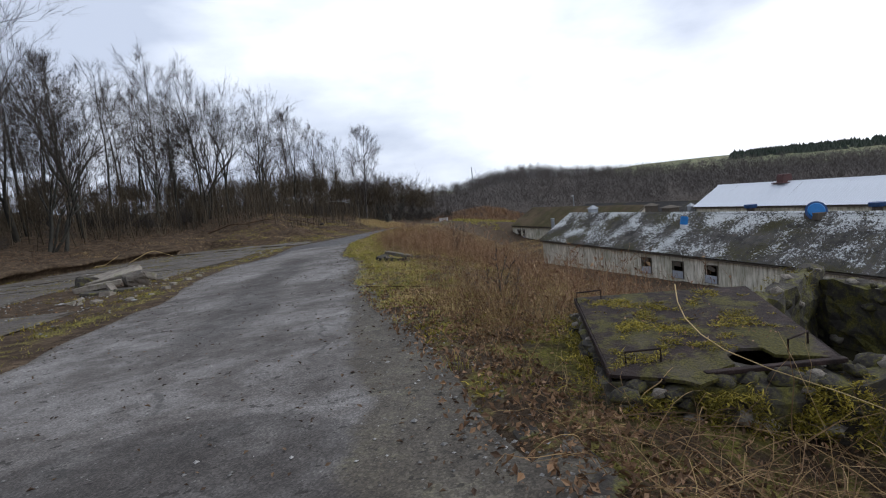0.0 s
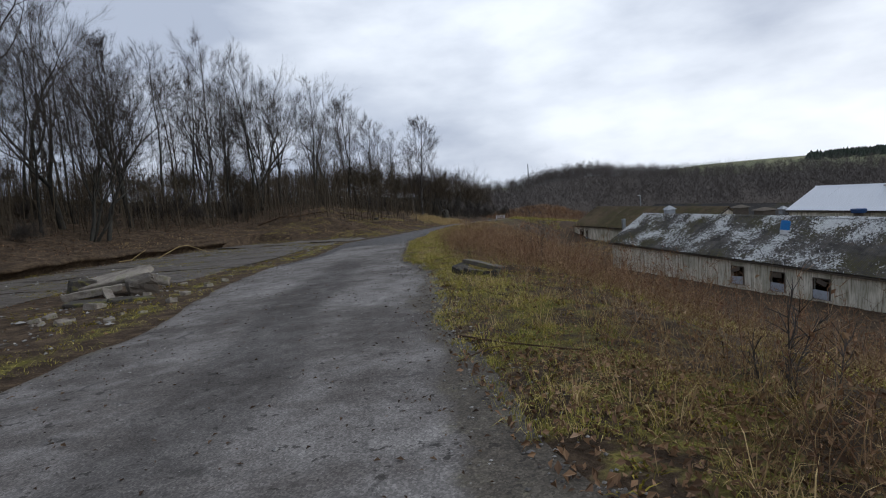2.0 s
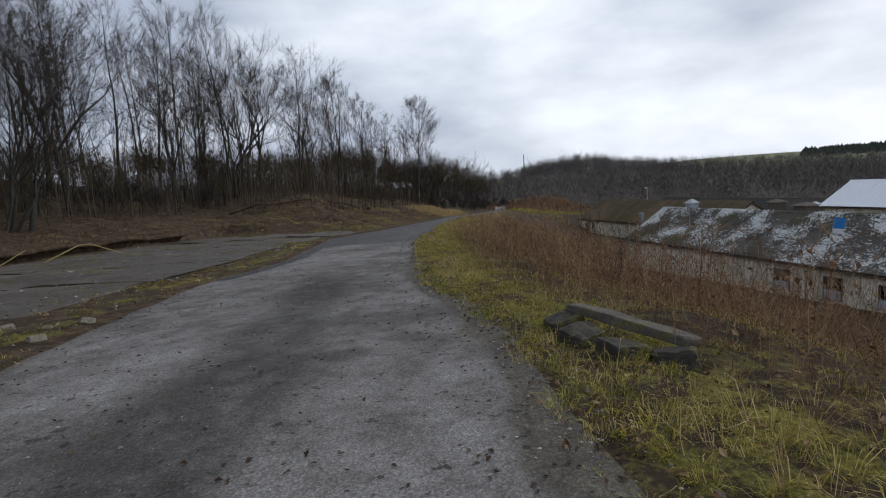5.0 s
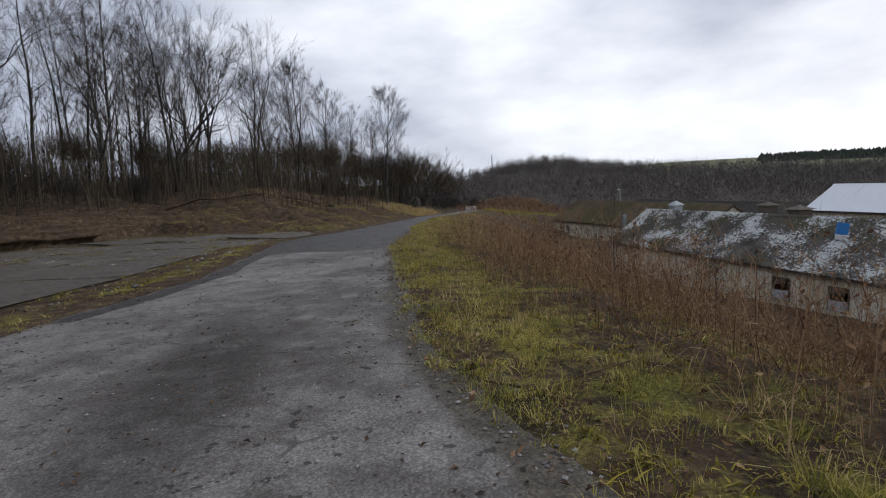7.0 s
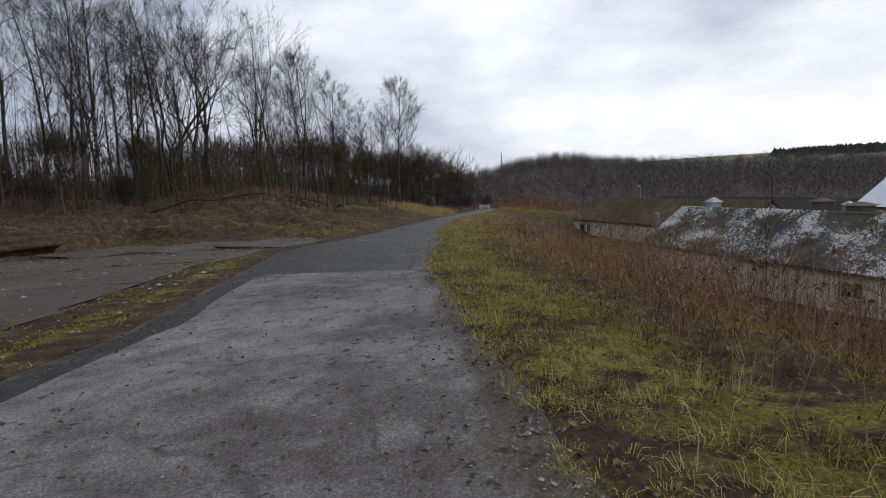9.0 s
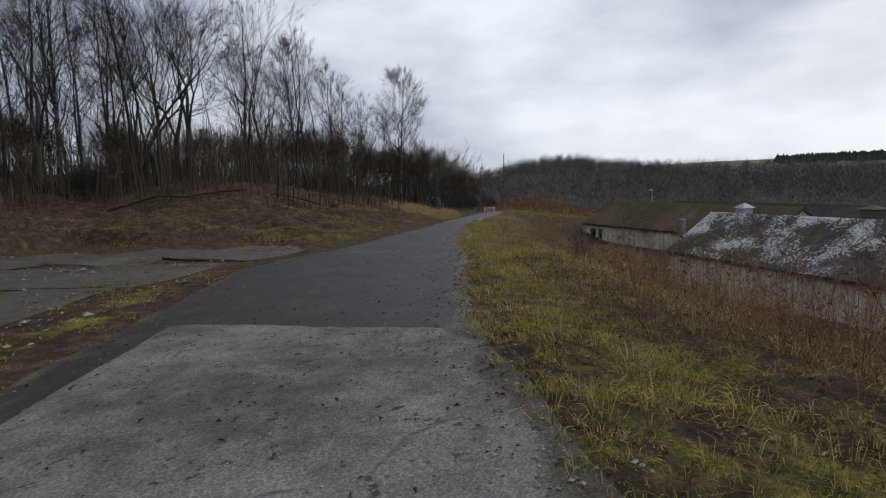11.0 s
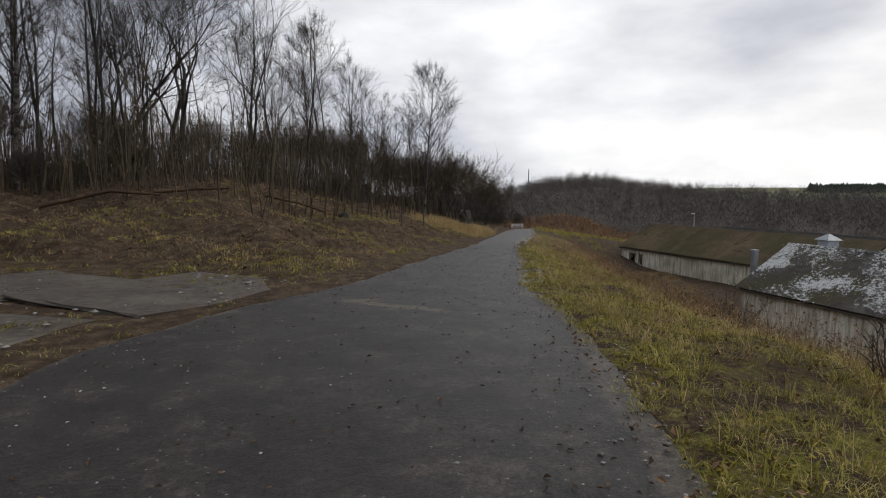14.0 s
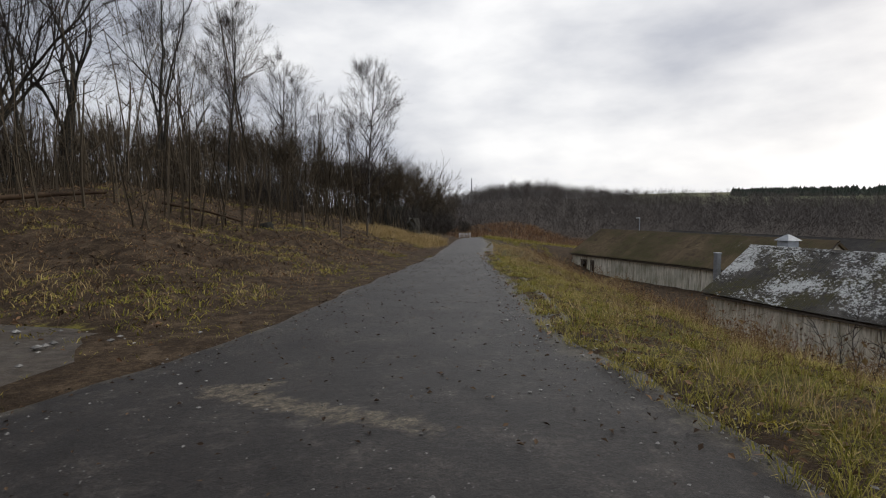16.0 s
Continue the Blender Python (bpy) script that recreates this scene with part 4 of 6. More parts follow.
twig_thing([(3.25, 4.82, 0.20), (2.95, 4.35, 0.15), (2.72, 3.92, 0.125), (2.55, 3.5, 0.12), (2.47, 3.15, 0.11), (2.55, 2.85, 0.06), (2.75, 2.55, -0.02), (2.95, 2.3, -0.12)], 0.0055, "pale bent dead stem lying across the steel lid")
twig_thing([(0.4, 10.8, -0.40), (0.75, 10.3, -0.37), (1.1, 9.9, -0.34), (1.5, 9.75, -0.38)], 0.012, "dark fallen branch lying at the lane edge")
twig_thing([(0.25, 9.9, -0.40), (0.6, 10.1, -0.36), (0.9, 10.15, -0.36)], 0.008, "dark fallen branch lying at the lane edge")
twig_thing([(0.35, 21.3, -0.83), (0.7, 21.0, -0.83), (1.0, 21.15, -0.82), (1.5, 21.3, -0.8)], 0.01, "dark fallen branch lying at the lane edge")
twig_thing([(-11.7, 28.2, -0.62), (-11.3, 28.4, -0.60), (-10.8, 28.7, -0.25)], 0.02, "bare pale branch propped on the yard")
twig_thing([(-10.3, 28.6, -0.64), (-9.5, 28.9, -0.24), (-9.2, 29.0, -0.22), (-8.4, 29.3, -0.62)], 0.02, "bare pale branch propped on the yard")


def slab_bm(sx, sy, sz, seed):
    bm = box_bm(sx, sy, sz, (0, 0, 0), 0, None, 0, 0, 5)
    for vt in bm.verts:
        c_ = Vector((vt.co.x / sx, vt.co.y / sy, vt.co.z / sz)) * 2
        e_ = sum(abs(q) ** 6 for q in c_)
        vt.co *= 1 - 0.055 * max(0, e_ - 1)
        k = Vector(noise.noise_vector(vt.co * 1.4 + Vector((seed * 7.3, seed, 1))))
        vt.co += Vector((k.x * 0.16 * sx, k.y * 0.16 * sy, k.z * 0.12 * sz)) + Vector(noise.noise_vector(vt.co * 9 + Vector((seed, 0, 0)))) * 0.09 * min(sx, sy, sz)
    return bm


def rubble(at, size, rot, seed, label, material=None):
    ob = part("concrete_lump", slab_bm(*size, seed), material or M_RUBBLE, None, label)
    ob.matrix_basis = pose(at[0], at[1], at[2], *rot)
    return tagged(ob, label, "rubble", "broken concrete beside the yard")


RL = "broken pale concrete slab piece with moss on top"
zr = land1(-8.0, 19.8)
rubble((-7.72, 19.92, zr + 0.44), (1.60, 0.99, 0.16), (8, -9, 20), 1, "tilted mossy concrete slab over a dark hole")
rubble((-8.39, 19.55, zr + 0.19), (0.61, 0.46, 0.64), (5, 5, 40), 2, RL, M_MOSSY)
rubble((-7.87, 18.96, zr + 0.23), (1.44, 0.21, 0.18), (0, -6, 12), 3, "fallen concrete lintel lying among rubble")
rubble((-7.35, 18.73, zr + 0.12), (0.84, 0.20, 0.18), (0, 22, -55), 4, "fallen concrete lintel lying among rubble")
rubble((-6.91, 19.47, zr + 0.17), (0.68, 0.61, 0.60), (8, -10, 30), 5, "dark broken concrete block among rubble", M_SLAB)
rubble((-6.68, 19.92, zr + 0.31), (0.68, 0.38, 0.24), (-12, 20, 10), 6, RL)
rubble((-7.20, 20.44, zr + 0.31), (0.38, 0.27, 0.16), (0, 15, 60), 7, RL)
rubble((-7.42, 17.92, zr + 0.05), (0.91, 0.46, 0.24), (3, 4, 25), 8, RL, M_MOSSY)
rubble((-6.54, 18.07, zr + 0.05), (0.99, 0.38, 0.21), (4, 5, 35), 9, RL, M_MOSSY)
rubble((-6.91, 17.25, zr + 0.10), (0.38, 0.30, 0.24), (0, 10, 80), 10, RL)
rng = random.Random(4)
for k in range(30):
    x, y = rng.uniform(-7.3, -5.3), rng.uniform(14.5, 21.5)
    s = rng.uniform(0.06, 0.18)
    rubble((x, y, land1(x, y) + s * 0.2), (s * 1.4, s, s * 0.7), (rng.uniform(-20, 20), rng.uniform(-20, 20), rng.uniform(0, 180)), 20 + k, "small broken concrete lump at the yard edge")
# the beam and broken kerb on the verge
bz = land1(1.7, 17.3)
rubble((1.77, 17.35, bz + 0.20), (1.5, 0.16, 0.10), (0, 3, -65), 50, "mossy concrete beam lying on broken stones", M_BEAM)
rubble((1.47, 16.80, bz + 0.08), (0.42, 0.3, 0.24), (5, 10, 20), 51, "broken stone under the concrete beam", M_MOSSY)
rubble((1.87, 16.60, bz + 0.02), (0.42, 0.36, 0.28), (-8, 12, 60), 52, "broken stone under the concrete beam", M_MOSSY)
rubble((1.32, 17.90, bz + 0.08), (0.4, 0.28, 0.22), (5, -10, 10), 53, "broken stone under the concrete beam", M_MOSSY)
rubble((1.27, 17.30, bz + 0.06), (0.4, 0.3, 0.3), (15, 0, 30), 54, "broken stone under the concrete beam", M_MOSSY)
for k, (x, y, s) in enumerate(((0.95, 2.95, 0.16), (1.08, 2.25, 0.22), (0.98, 3.6, 0.12), (1.1, 1.75, 0.26), (0.9, 4.6, 0.1))):
    rubble((x, y, land1(x, y) - 0.02), (s * 0.9, s * 0.7, s * 0.35), (8, -6, 40 * k), 60 + k, "half-buried stone at the lane edge", M_MOSSY)

# ---- trees ----
def bend(rng, d, amount):
    d = d + np.array([rng.gauss(0, amount) for _ in range(3)])
    return d / np.linalg.norm(d)


# kind: stems, lean, clear trunk, fork levels, fork angle, upward pull, twigs on each tip
FORM = {"spread": (1, 0.05, 0.24, 7, 0.40, 0.05, 7), "leaning": (5, 0.48, 0.26, 6, 0.34, 0.06, 8),
        "shrub": (9, 0.55, 0.25, 4, 0.42, 0.06, 9), "thicket": (14, 0.42, 0.22, 4, 0.36, 0.07, 10)}


def grow(seed, height, kind):
    """A bare winter tree: chunks for the trunk and limbs, and for the crown of branches and twigs."""
    rng = random.Random(seed)
    trunk, crown = [], []
    twig_v, twig_f = [], []
    def twig(p, d, l, w):
        side = np.cross(d, (rng.gauss(0, 1), rng.gauss(0, 1), rng.gauss(0, 1)))
        side = side / (np.linalg.norm(side) + 1e-9) * w
        k = len(twig_v)
        twig_v.extend((p - side, p + side, p + d * l))
        twig_f.append((k, k + 1, k + 2))
    def ribbon(pts, rad):
        side = np.cross(pts[-1] - pts[0], (rng.gauss(0, 1), rng.gauss(0, 1), rng.gauss(0, 1)))
        side = side / (np.linalg.norm(side) + 1e-9)
        k = len(twig_v)
        for p, r in zip(pts, rad):
            twig_v.extend((p - side * r, p + side * r))
        for i in range(len(pts) - 1):
            q = k + 2 * i
            twig_f.extend(((q, q + 1, q + 3), (q, q + 3, q + 2)))
    def spray(pts, d, n, l, droop):
        for _ in range(n):
            i, f = rng.randrange(1, len(pts)), rng.random()
            dd = bend(rng, d + np.array((0, 0, droop)), 0.36)
            twig(pts[i - 1] * (1 - f) + pts[i] * f, dd, l * rng.uniform(0.6, 1.5), 0.0036)
    def turned(d, angle):
        ax = np.cross(d, (rng.gauss(0, 1), rng.gauss(0, 1), rng.gauss(0, 1)))
        ax = ax / (np.linalg.norm(ax) + 1e-9)
        return d * math.cos(angle) + ax * math.sin(angle)
    def limb(p, d, l, r, left, angle, lift, tips, depth):
        n = 5 if depth == 0 else 3 if left > 2 else 2
        pts, rad = [p], [r]
        for i in range(n):
            d = bend(rng, d + np.array((0, 0, lift)), 0.05 if depth == 0 else 0.11)
            p = p + d * l / n
            pts.append(p)
            rad.append(r * (1 - 0.30 * (i + 1) / n))
        if left <= 2:
            ribbon(pts, [max(q * 0.8, 0.005) for q in rad])
        else:
            (trunk if depth < 2 else crown).append(tube(pts, rad, 6 if depth == 0 else 4 if depth < 3 else 3))
        if left <= 1:
            spray(pts, d, tips, max(l * 0.9, 0.6), 0.10)
            if left == 0:
                return
        if depth and left >= 2:
            for _ in range(2 if left > 4 else rng.randrange(2)):
                i = rng.randrange(1, len(pts))
                limb(pts[i], turned(d, angle * rng.uniform(1.5, 2.4)), l * rng.uniform(0.5, 0.9), r * 0.32, min(left - 2, 2), angle, lift, tips, depth + 2)
        if left >= 1:
            lead = rng.uniform(0.74, 0.9)
            limb(p, turned(d, angle * rng.uniform(0.3, 0.8)), l * lead, rad[-1] * 0.86, left - 1, angle, lift, tips, depth + 1)
            limb(p, turned(d, angle * rng.uniform(1.0, 1.7)), l * lead * rng.uniform(0.7, 0.95), rad[-1] * 0.66, left - 1, angle, lift, tips, depth + 1)
            if depth < 2 and rng.random() < 0.6:
                limb(p, turned(d, angle * rng.uniform(1.0, 1.8)), l * lead * 0.8, rad[-1] * 0.6, left - 1, angle, lift, tips, depth + 1)
    if kind in FORM:
        stems, lean0, clear, levels, angle, lift, tips = FORM[kind]
        for k in range(stems):
            az = rng.uniform(0, 2 * math.pi) if kind != "leaning" else rng.uniform(-1.1, 1.6)
            lean = lean0 * rng.uniform(0.3, 1.3)
            d = np.array((math.sin(lean) * math.cos(az), math.sin(lean) * math.sin(az), math.cos(lean)))
            foot = (0.3 if kind != "thicket" else 1.1) * (stems > 1)
            limb(np.array((foot * rng.gauss(0, 0.7), foot * rng.gauss(0, 0.7), -0.4)), d, height * clear * rng.uniform(0.85, 1.15), height * (0.0135 if stems < 6 else 0.006) * (1 if k == 0 else rng.uniform(0.55, 0.85)), levels, angle, lift, tips, 0)
    else:
        # one leader right up, with ascending side branches
        birch = kind == "birch"
        p, d = np.array((0, 0, -0.4)), bend(rng, np.array((0, 0, 1.0)), 0.04)
        pts, rad = [p], [height * 0.0095]
        for i in range(10):
            d = bend(rng, d + np.array((0, 0, 0.06)), 0.02 if birch else 0.075)
            p = p + d * height / 10
            pts.append(p)
            rad.append(height * 0.0095 * (1 - 0.86 * (i + 1) / 10))
        trunk.append(tube(pts, rad, 6))
        kids = (62 if seed == 31 else 34) if birch else 22
        start = 0.2 if birch else 0.32
        for k in range(kids):
            f = start + (0.98 - start) * (k + rng.random()) / kids
            j = min(int(f * 10), 9)
            q = pts[j] + (pts[j + 1] - pts[j]) * (f * 10 - j)
            u = (f - start) / (1 - start)
            reach = height * (0.15 if birch else 0.13) * (0.45 + 1.3 * u * (1 - u) * 1.6) * rng.uniform(0.75, 1.2) * (1 - 0.35 * u)
            limb(q, turned(np.array((0, 0, 1.0)), rng.uniform(0.5, 0.8) if birch else rng.uniform(0.55, 0.95)), reach, max(rad[j] * 0.38, 0.012), 3, 0.42, 0.10, (16 if seed == 31 else 12) if birch else 9, 3)
        spray(pts[-3:], d, 30, 0.9, 0.2)
    crown.append((np.array(twig_v), np.array(twig_f)))
    tall = max(v[:, 2].max() for v, _ in crown)
    return [(v * (height / tall), f) for v, f in trunk], [(v * (height / tall), f) for v, f in crown]


LABELS = {"spread": "bare spreading broadleaf tree with forked grey trunk", "leaning": "bare multi-stemmed tree leaning over the bank",
          "birch": "bare silver birch with fine purplish twigs", "pole": "tall slender bare woodland tree", "shrub": "bare tangled shrub at the wood edge", "thicket": "dark dense bare thicket bush at the wood edge"}


def make_tree(kind, seed, height):
    t = thing("birch_tree" if kind == "birch" else "shrub" if kind in ("shrub", "thicket") else "bare_tree", LABELS[kind], "shrub" if kind in ("shrub", "thicket") else "tree", group="trees on the bank")
    tr, cr = grow(seed, height, kind)
    tri_mesh("trunk", tr, M_BIRCH if kind == "birch" else M_BARK, t, "", True)
    tri_mesh("crown", cr, M_BIRCH_TWIG if kind == "birch" else M_THICKET if kind == "thicket" else M_TWIG, t)
    return t


PROTO = {k: [make_tree(k, s, h) for s, h in v] for k, v in {
    "spread": ((11, 15.0), (12, 14.0), (13, 16.0)), "leaning": ((21, 12.0), (22, 11.0)), "birch": ((31, 15.0), (32, 14.0)),
    "pole": ((41, 14.0), (42, 12.5), (43, 13.0)), "shrub": ((51, 3.2), (52, 2.6)), "thicket": ((61, 7.0), (62, 5.5))}.items()}
used = set()


def plant(kind, which, x, y, scale=1.0, turn=0.0, tall=1.0):
    ob = PROTO[kind][which % len(PROTO[kind])]
    m = Matrix.Translation((x, y, land1(x, y))) @ Matrix.Rotation(turn, 4, "Z")
    if ob.name in used:
        ob = copy_thing(ob, m)
    else:
        used.add(ob.name)
        ob.matrix_basis = m
    ob.scale = (scale, scale, scale * tall)
    return ob


# trees that stand out
plant("spread", 0, -22.0, 52.0, 1.35, 0.4)
plant("leaning", 0, -16.5, 73.0, 1.82, -0.25)
plant("spread", 1, -17.4, 83.0, 1.5, 2.0)
plant("birch", 0, 4.6, 91.0, 1.14, 0.0)
plant("birch", 1, 3.4, 94.0, 0.85, 1.5)
plant("birch", 1, -3.5, 96.0, 1.2, 0.3)
plant("birch", 0, -7.0, 92.0, 1.2, 2.3)
plant("birch", 1, -20.5, 68.0, 1.6, 0.7)
plant("birch", 0, -28.0, 64.0, 1.3, 1.9)
plant("spread", 2, -23.0, 37.0, 1.3, 2.6)
plant("leaning", 1, -21.0, 44.0, 1.35, 0.2)
plant("spread", 2, -10.0, 80.0, 1.12, 1.1)
plant("pole", 0, -6.0, 78.0, 1.0, 1.1)
# the dark thicket where the lane bends out of sight
for x, y, s in ((-15, 84, 1.1), (-11.5, 83, 1.0), (-9, 87, 1.05), (-6.2, 85, 1.1), (-3.5, 86, 1.25), (-1.0, 89, 1.35), (1.0, 92, 1.2), (3.0, 97, 1.15), (6.0, 98, 1.5),
                (8.0, 103, 1.6), (10.5, 108, 1.65), (12.0, 114, 1.7), (15.5, 121, 1.6), (18.5, 128, 1.5), (-13, 92, 1.3), (-5, 95, 1.35), (0.5, 101, 1.4), (5.5, 109, 1.4), (9.0, 120, 1.5), (21, 138, 1.5),
                (-20, 78, 1.0), (-24, 70, 1.0), (-28, 60, 0.95), (-25, 50, 0.8), (-30, 44, 0.9), (-22.5, 58, 0.75), (-18.5, 76, 0.9), (-22, 82, 1.2), (-27, 76, 1.2), (-31, 66, 1.1), (-33, 54, 1.0),
                (-13, 77, 0.8), (-9, 78, 0.75), (-16, 66, 0.55), (-29, 52, 0.8), (-26, 64, 0.8), (-1.5, 82, 0.8)):
    plant("thicket", int(x + y), x, y, s, x * 1.7 + y)
rng = random.Random(77)
spots = []
tries = 0
while len(spots) < 66 and tries < 6000:
    tries += 1
    y = rng.uniform(12, 135)
    x = float(le(np.array(y))) - rng.uniform(4, 50)
    e = float(bank_foot(np.array(x), np.array(y)))
    if e < 5.5 or (x > -10 and y < 88) or (e > 26 and rng.random() < 0.6) or math.hypot(x, y - 38) > 125:
        continue
    if any((x - a) ** 2 + (y - b) ** 2 < 7 for a, b in spots):
        continue
    spots.append((x, y))
    kind = rng.choice(("pole", "pole", "pole", "spread", "spread", "birch", "pole"))
    near_end = 0.6 if y > 112 else 0.8 if y > 95 else 1.0
    if y > 70 and float(le(np.array(y))) - x < 16:
        near_end *= 0.62
    plant(kind, 1 if kind == "birch" else rng.randrange(3), x, y, rng.uniform(1.02, 1.42) * near_end, rng.uniform(0, 6.28), rng.uniform(0.95, 1.2))
for k in range(26):
    y = rng.uniform(38, 84)
    plant(("pole", "pole", "birch")[k % 3], k if k % 3 < 2 else 1, -14 - rng.uniform(6, 22) - 0.1 * (84 - y), y, rng.uniform(1.0, 1.4), rng.uniform(0, 6.28), rng.uniform(0.9, 1.2))
for k in range(44):
    y = rng.uniform(12, 110)
    x = float(le(np.array(y))) - rng.uniform(3, 34)
    e = float(bank_foot(np.array(x), np.array(y)))
    if e < 2.0 or (y < 75 and e < 4.0):
        continue
    plant("shrub", k, x, y, rng.uniform(0.7, 1.3), rng.uniform(0, 6.28))
for x, y, s in ((14, 104, 1.2), (17, 114, 1.3), (21, 126, 1.4), (30, 147, 1.5), (24, 140, 1.5)):
    plant("shrub", int(s * 10), x, y, s, x)
# ---- plants and litter ----
nrng = np.random.default_rng(5)


def unit(v):
    return v / (np.linalg.norm(v, axis=-1, keepdims=True) + 1e-9)


def ground_points(n, ylo, yhi, dlo, dhi, side, dens=None):
    """Random places at distances dlo to dhi outside the lane's edge, with an optional density function."""
    y = nrng.uniform(ylo, yhi, n)
    d = nrng.uniform(dlo, dhi, n)
    x = re(y) + d if side > 0 else le(y) - d
    if dens is not None:
        keep = nrng.random(n) < dens(x, y, d)
        x, y, d = x[keep], y[keep], d[keep]
    return np.stack([x, y, land(x, y)], -1), d


def blades(p, h, w, lean=0.5, curl=0.6):
    """Tapered, bent blades, three triangles each, one at every place."""
    n = len(p)
    az = nrng.uniform(0, 2 * np.pi, n)
    side = np.stack([np.cos(az), np.sin(az), np.zeros(n)], -1) * np.asarray(w).reshape(-1, 1)
    ln = nrng.normal(0, lean, (n, 2))
    hh = np.broadcast_to(np.asarray(h, float), (n,))
    m1 = p + np.concatenate([ln * hh[:, None] * 0.35, (hh * 0.6)[:, None]], 1)
    tip = p + np.concatenate([ln * hh[:, None] * (0.35 + curl), (hh * nrng.uniform(0.7, 1.0, n))[:, None]], 1)
    v = np.stack([p - side, p + side, m1 + side * 0.7, m1 - side * 0.7, tip], 1).reshape(-1, 3)
    k = np.arange(n)[:, None] * 5
    f = np.concatenate([k + [0, 1, 2], k + [0, 2, 3], k + [3, 2, 4]], 1).reshape(-1, 3)
    return v, f


def tufts(p, count, spread, hlo, hhi, w, lean=0.5):
    q = np.repeat(p, count, 0)
    q = q + np.concatenate([nrng.normal(0, spread, (len(q), 2)), np.full((len(q), 1), -0.01)], 1)
    size = np.repeat(nrng.uniform(0.6, 1.3, len(p)), count)
    return blades(q, size * nrng.uniform(hlo, hhi, len(q)), w * nrng.uniform(0.7, 1.4, len(q)), lean)


def tussocks(p, count, radius, hlo, hhi, w):
    """Rounded grass tussocks: blades rise from a small foot and arch outwards."""
    n = len(p) * count
    az = nrng.uniform(0, 2 * np.pi, n)
    out = np.stack([np.cos(az), np.sin(az), np.zeros(n)], -1)
    big = np.repeat(nrng.uniform(0.6, 1.5, len(p)), count)
    fall = nrng.random(n)
    rad = (radius * big * np.sqrt(nrng.random(n)))[:, None]
    q = np.repeat(p, count, 0) + out * rad + np.array((0, 0, -0.015))
    h = big * nrng.uniform(hlo, hhi, n)
    side = np.stack([-np.sin(az), np.cos(az), np.zeros(n)], -1) * (w * nrng.uniform(0.6, 1.4, n))[:, None]
    side = side + nrng.normal(0, 0.25, (n, 3)) * w
    sway = nrng.normal(0, 0.25, (n, 3)) * np.array((1, 1, 0))
    mid = q + (out + sway) * (h * (0.15 + 0.35 * fall))[:, None] + np.stack([0 * h, 0 * h, h * (0.75 - 0.25 * fall)], -1)
    tip = q + (out + sway * 1.8) * (h * (0.35 + 0.75 * fall))[:, None] + np.stack([0 * h, 0 * h, h * (1.0 - 0.85 * fall)], -1)
    v = np.stack([q - side, q + side, mid + side * 0.75, mid - side * 0.75, tip], 1).reshape(-1, 3)
    k = np.arange(n)[:, None] * 5
    return v, np.concatenate([k + [0, 1, 2], k + [0, 2, 3], k + [3, 2, 4]], 1).reshape(-1, 3)


def canes(p, d0, length, w, segs=6, droop=0.5, wander=0.25):
    """Thin wandering stems as three-sided tubes."""
    n = len(p)
    d = unit(d0)
    pts = [p]
    for k in range(segs):
        d = unit(d + nrng.normal(0, wander, (n, 3)) + np.array((0, 0, -droop / segs)))
        pts.append(pts[-1] + d * (np.asarray(length) / segs).reshape(-1, 1))
    pts = np.stack(pts, 1)
    a = unit(np.cross(d0, nrng.normal(0, 1, (n, 3))))
    b = unit(np.cross(d0, a))
    r = np.asarray(w).reshape(-1, 1, 1, 1) * np.linspace(1, 0.4, segs + 1).reshape(1, -1, 1, 1)
    ang = np.arange(3) * 2 * np.pi / 3
    ring = np.cos(ang)[None, :, None] * a[:, None] + np.sin(ang)[None, :, None] * b[:, None]
    v = (pts[:, :, None] + r * ring[:, None]).reshape(-1, 3)
    f = []
    for i in range(segs):
        for k in range(3):
            q, s = i * 3 + k, i * 3 + (k + 1) % 3
            f += [(q, s, s + 3), (q, s + 3, q + 3)]
    f = (np.array(f)[None] + (np.arange(n) * 3 * (segs + 1))[:, None, None]).reshape(-1, 3)
    return v, f, pts


def leaves(p, size, flat=0.5):
    """Small curled leaves: two triangles folded along the middle."""
    n = len(p)
    nrm = unit(nrng.normal(0, 1, (n, 3)) * np.array((flat, flat, 0.2)) + np.array((0, 0, 1.0)))
    a = unit(np.cross(nrm, nrng.normal(0, 1, (n, 3))))
    b = np.cross(nrm, a)
    s = (size * nrng.uniform(0.5, 1.4, n))[:, None]
    up = nrm * s * nrng.uniform(0.1, 0.6, (n, 1))
    v = np.stack([p - a * s, p - b * s * 0.55 + up, p + a * s, p + b * s * 0.55 + up], 1).reshape(-1, 3)
    k = np.arange(n)[:, None] * 4
    return v, np.concatenate([k + [0, 1, 2], k + [0, 2, 3]], 1).reshape(-1, 3)


def stuff(name, chunks, material, label, category):
    return tagged(tri_mesh(name, chunks, material, None, label), label, category, kind="stuff")


def clear_of_things(x, y):
    """True outside the chamber and its tank."""
    return ~((x > 1.58) & (x < 6.6) & (y > 2.55) & (y < 6.4) & (y < 5.2 + 0.64 * np.maximum(x - 3.9, -0.2)) & (y > 2.7 + 0.58 * (x - 3.5)))


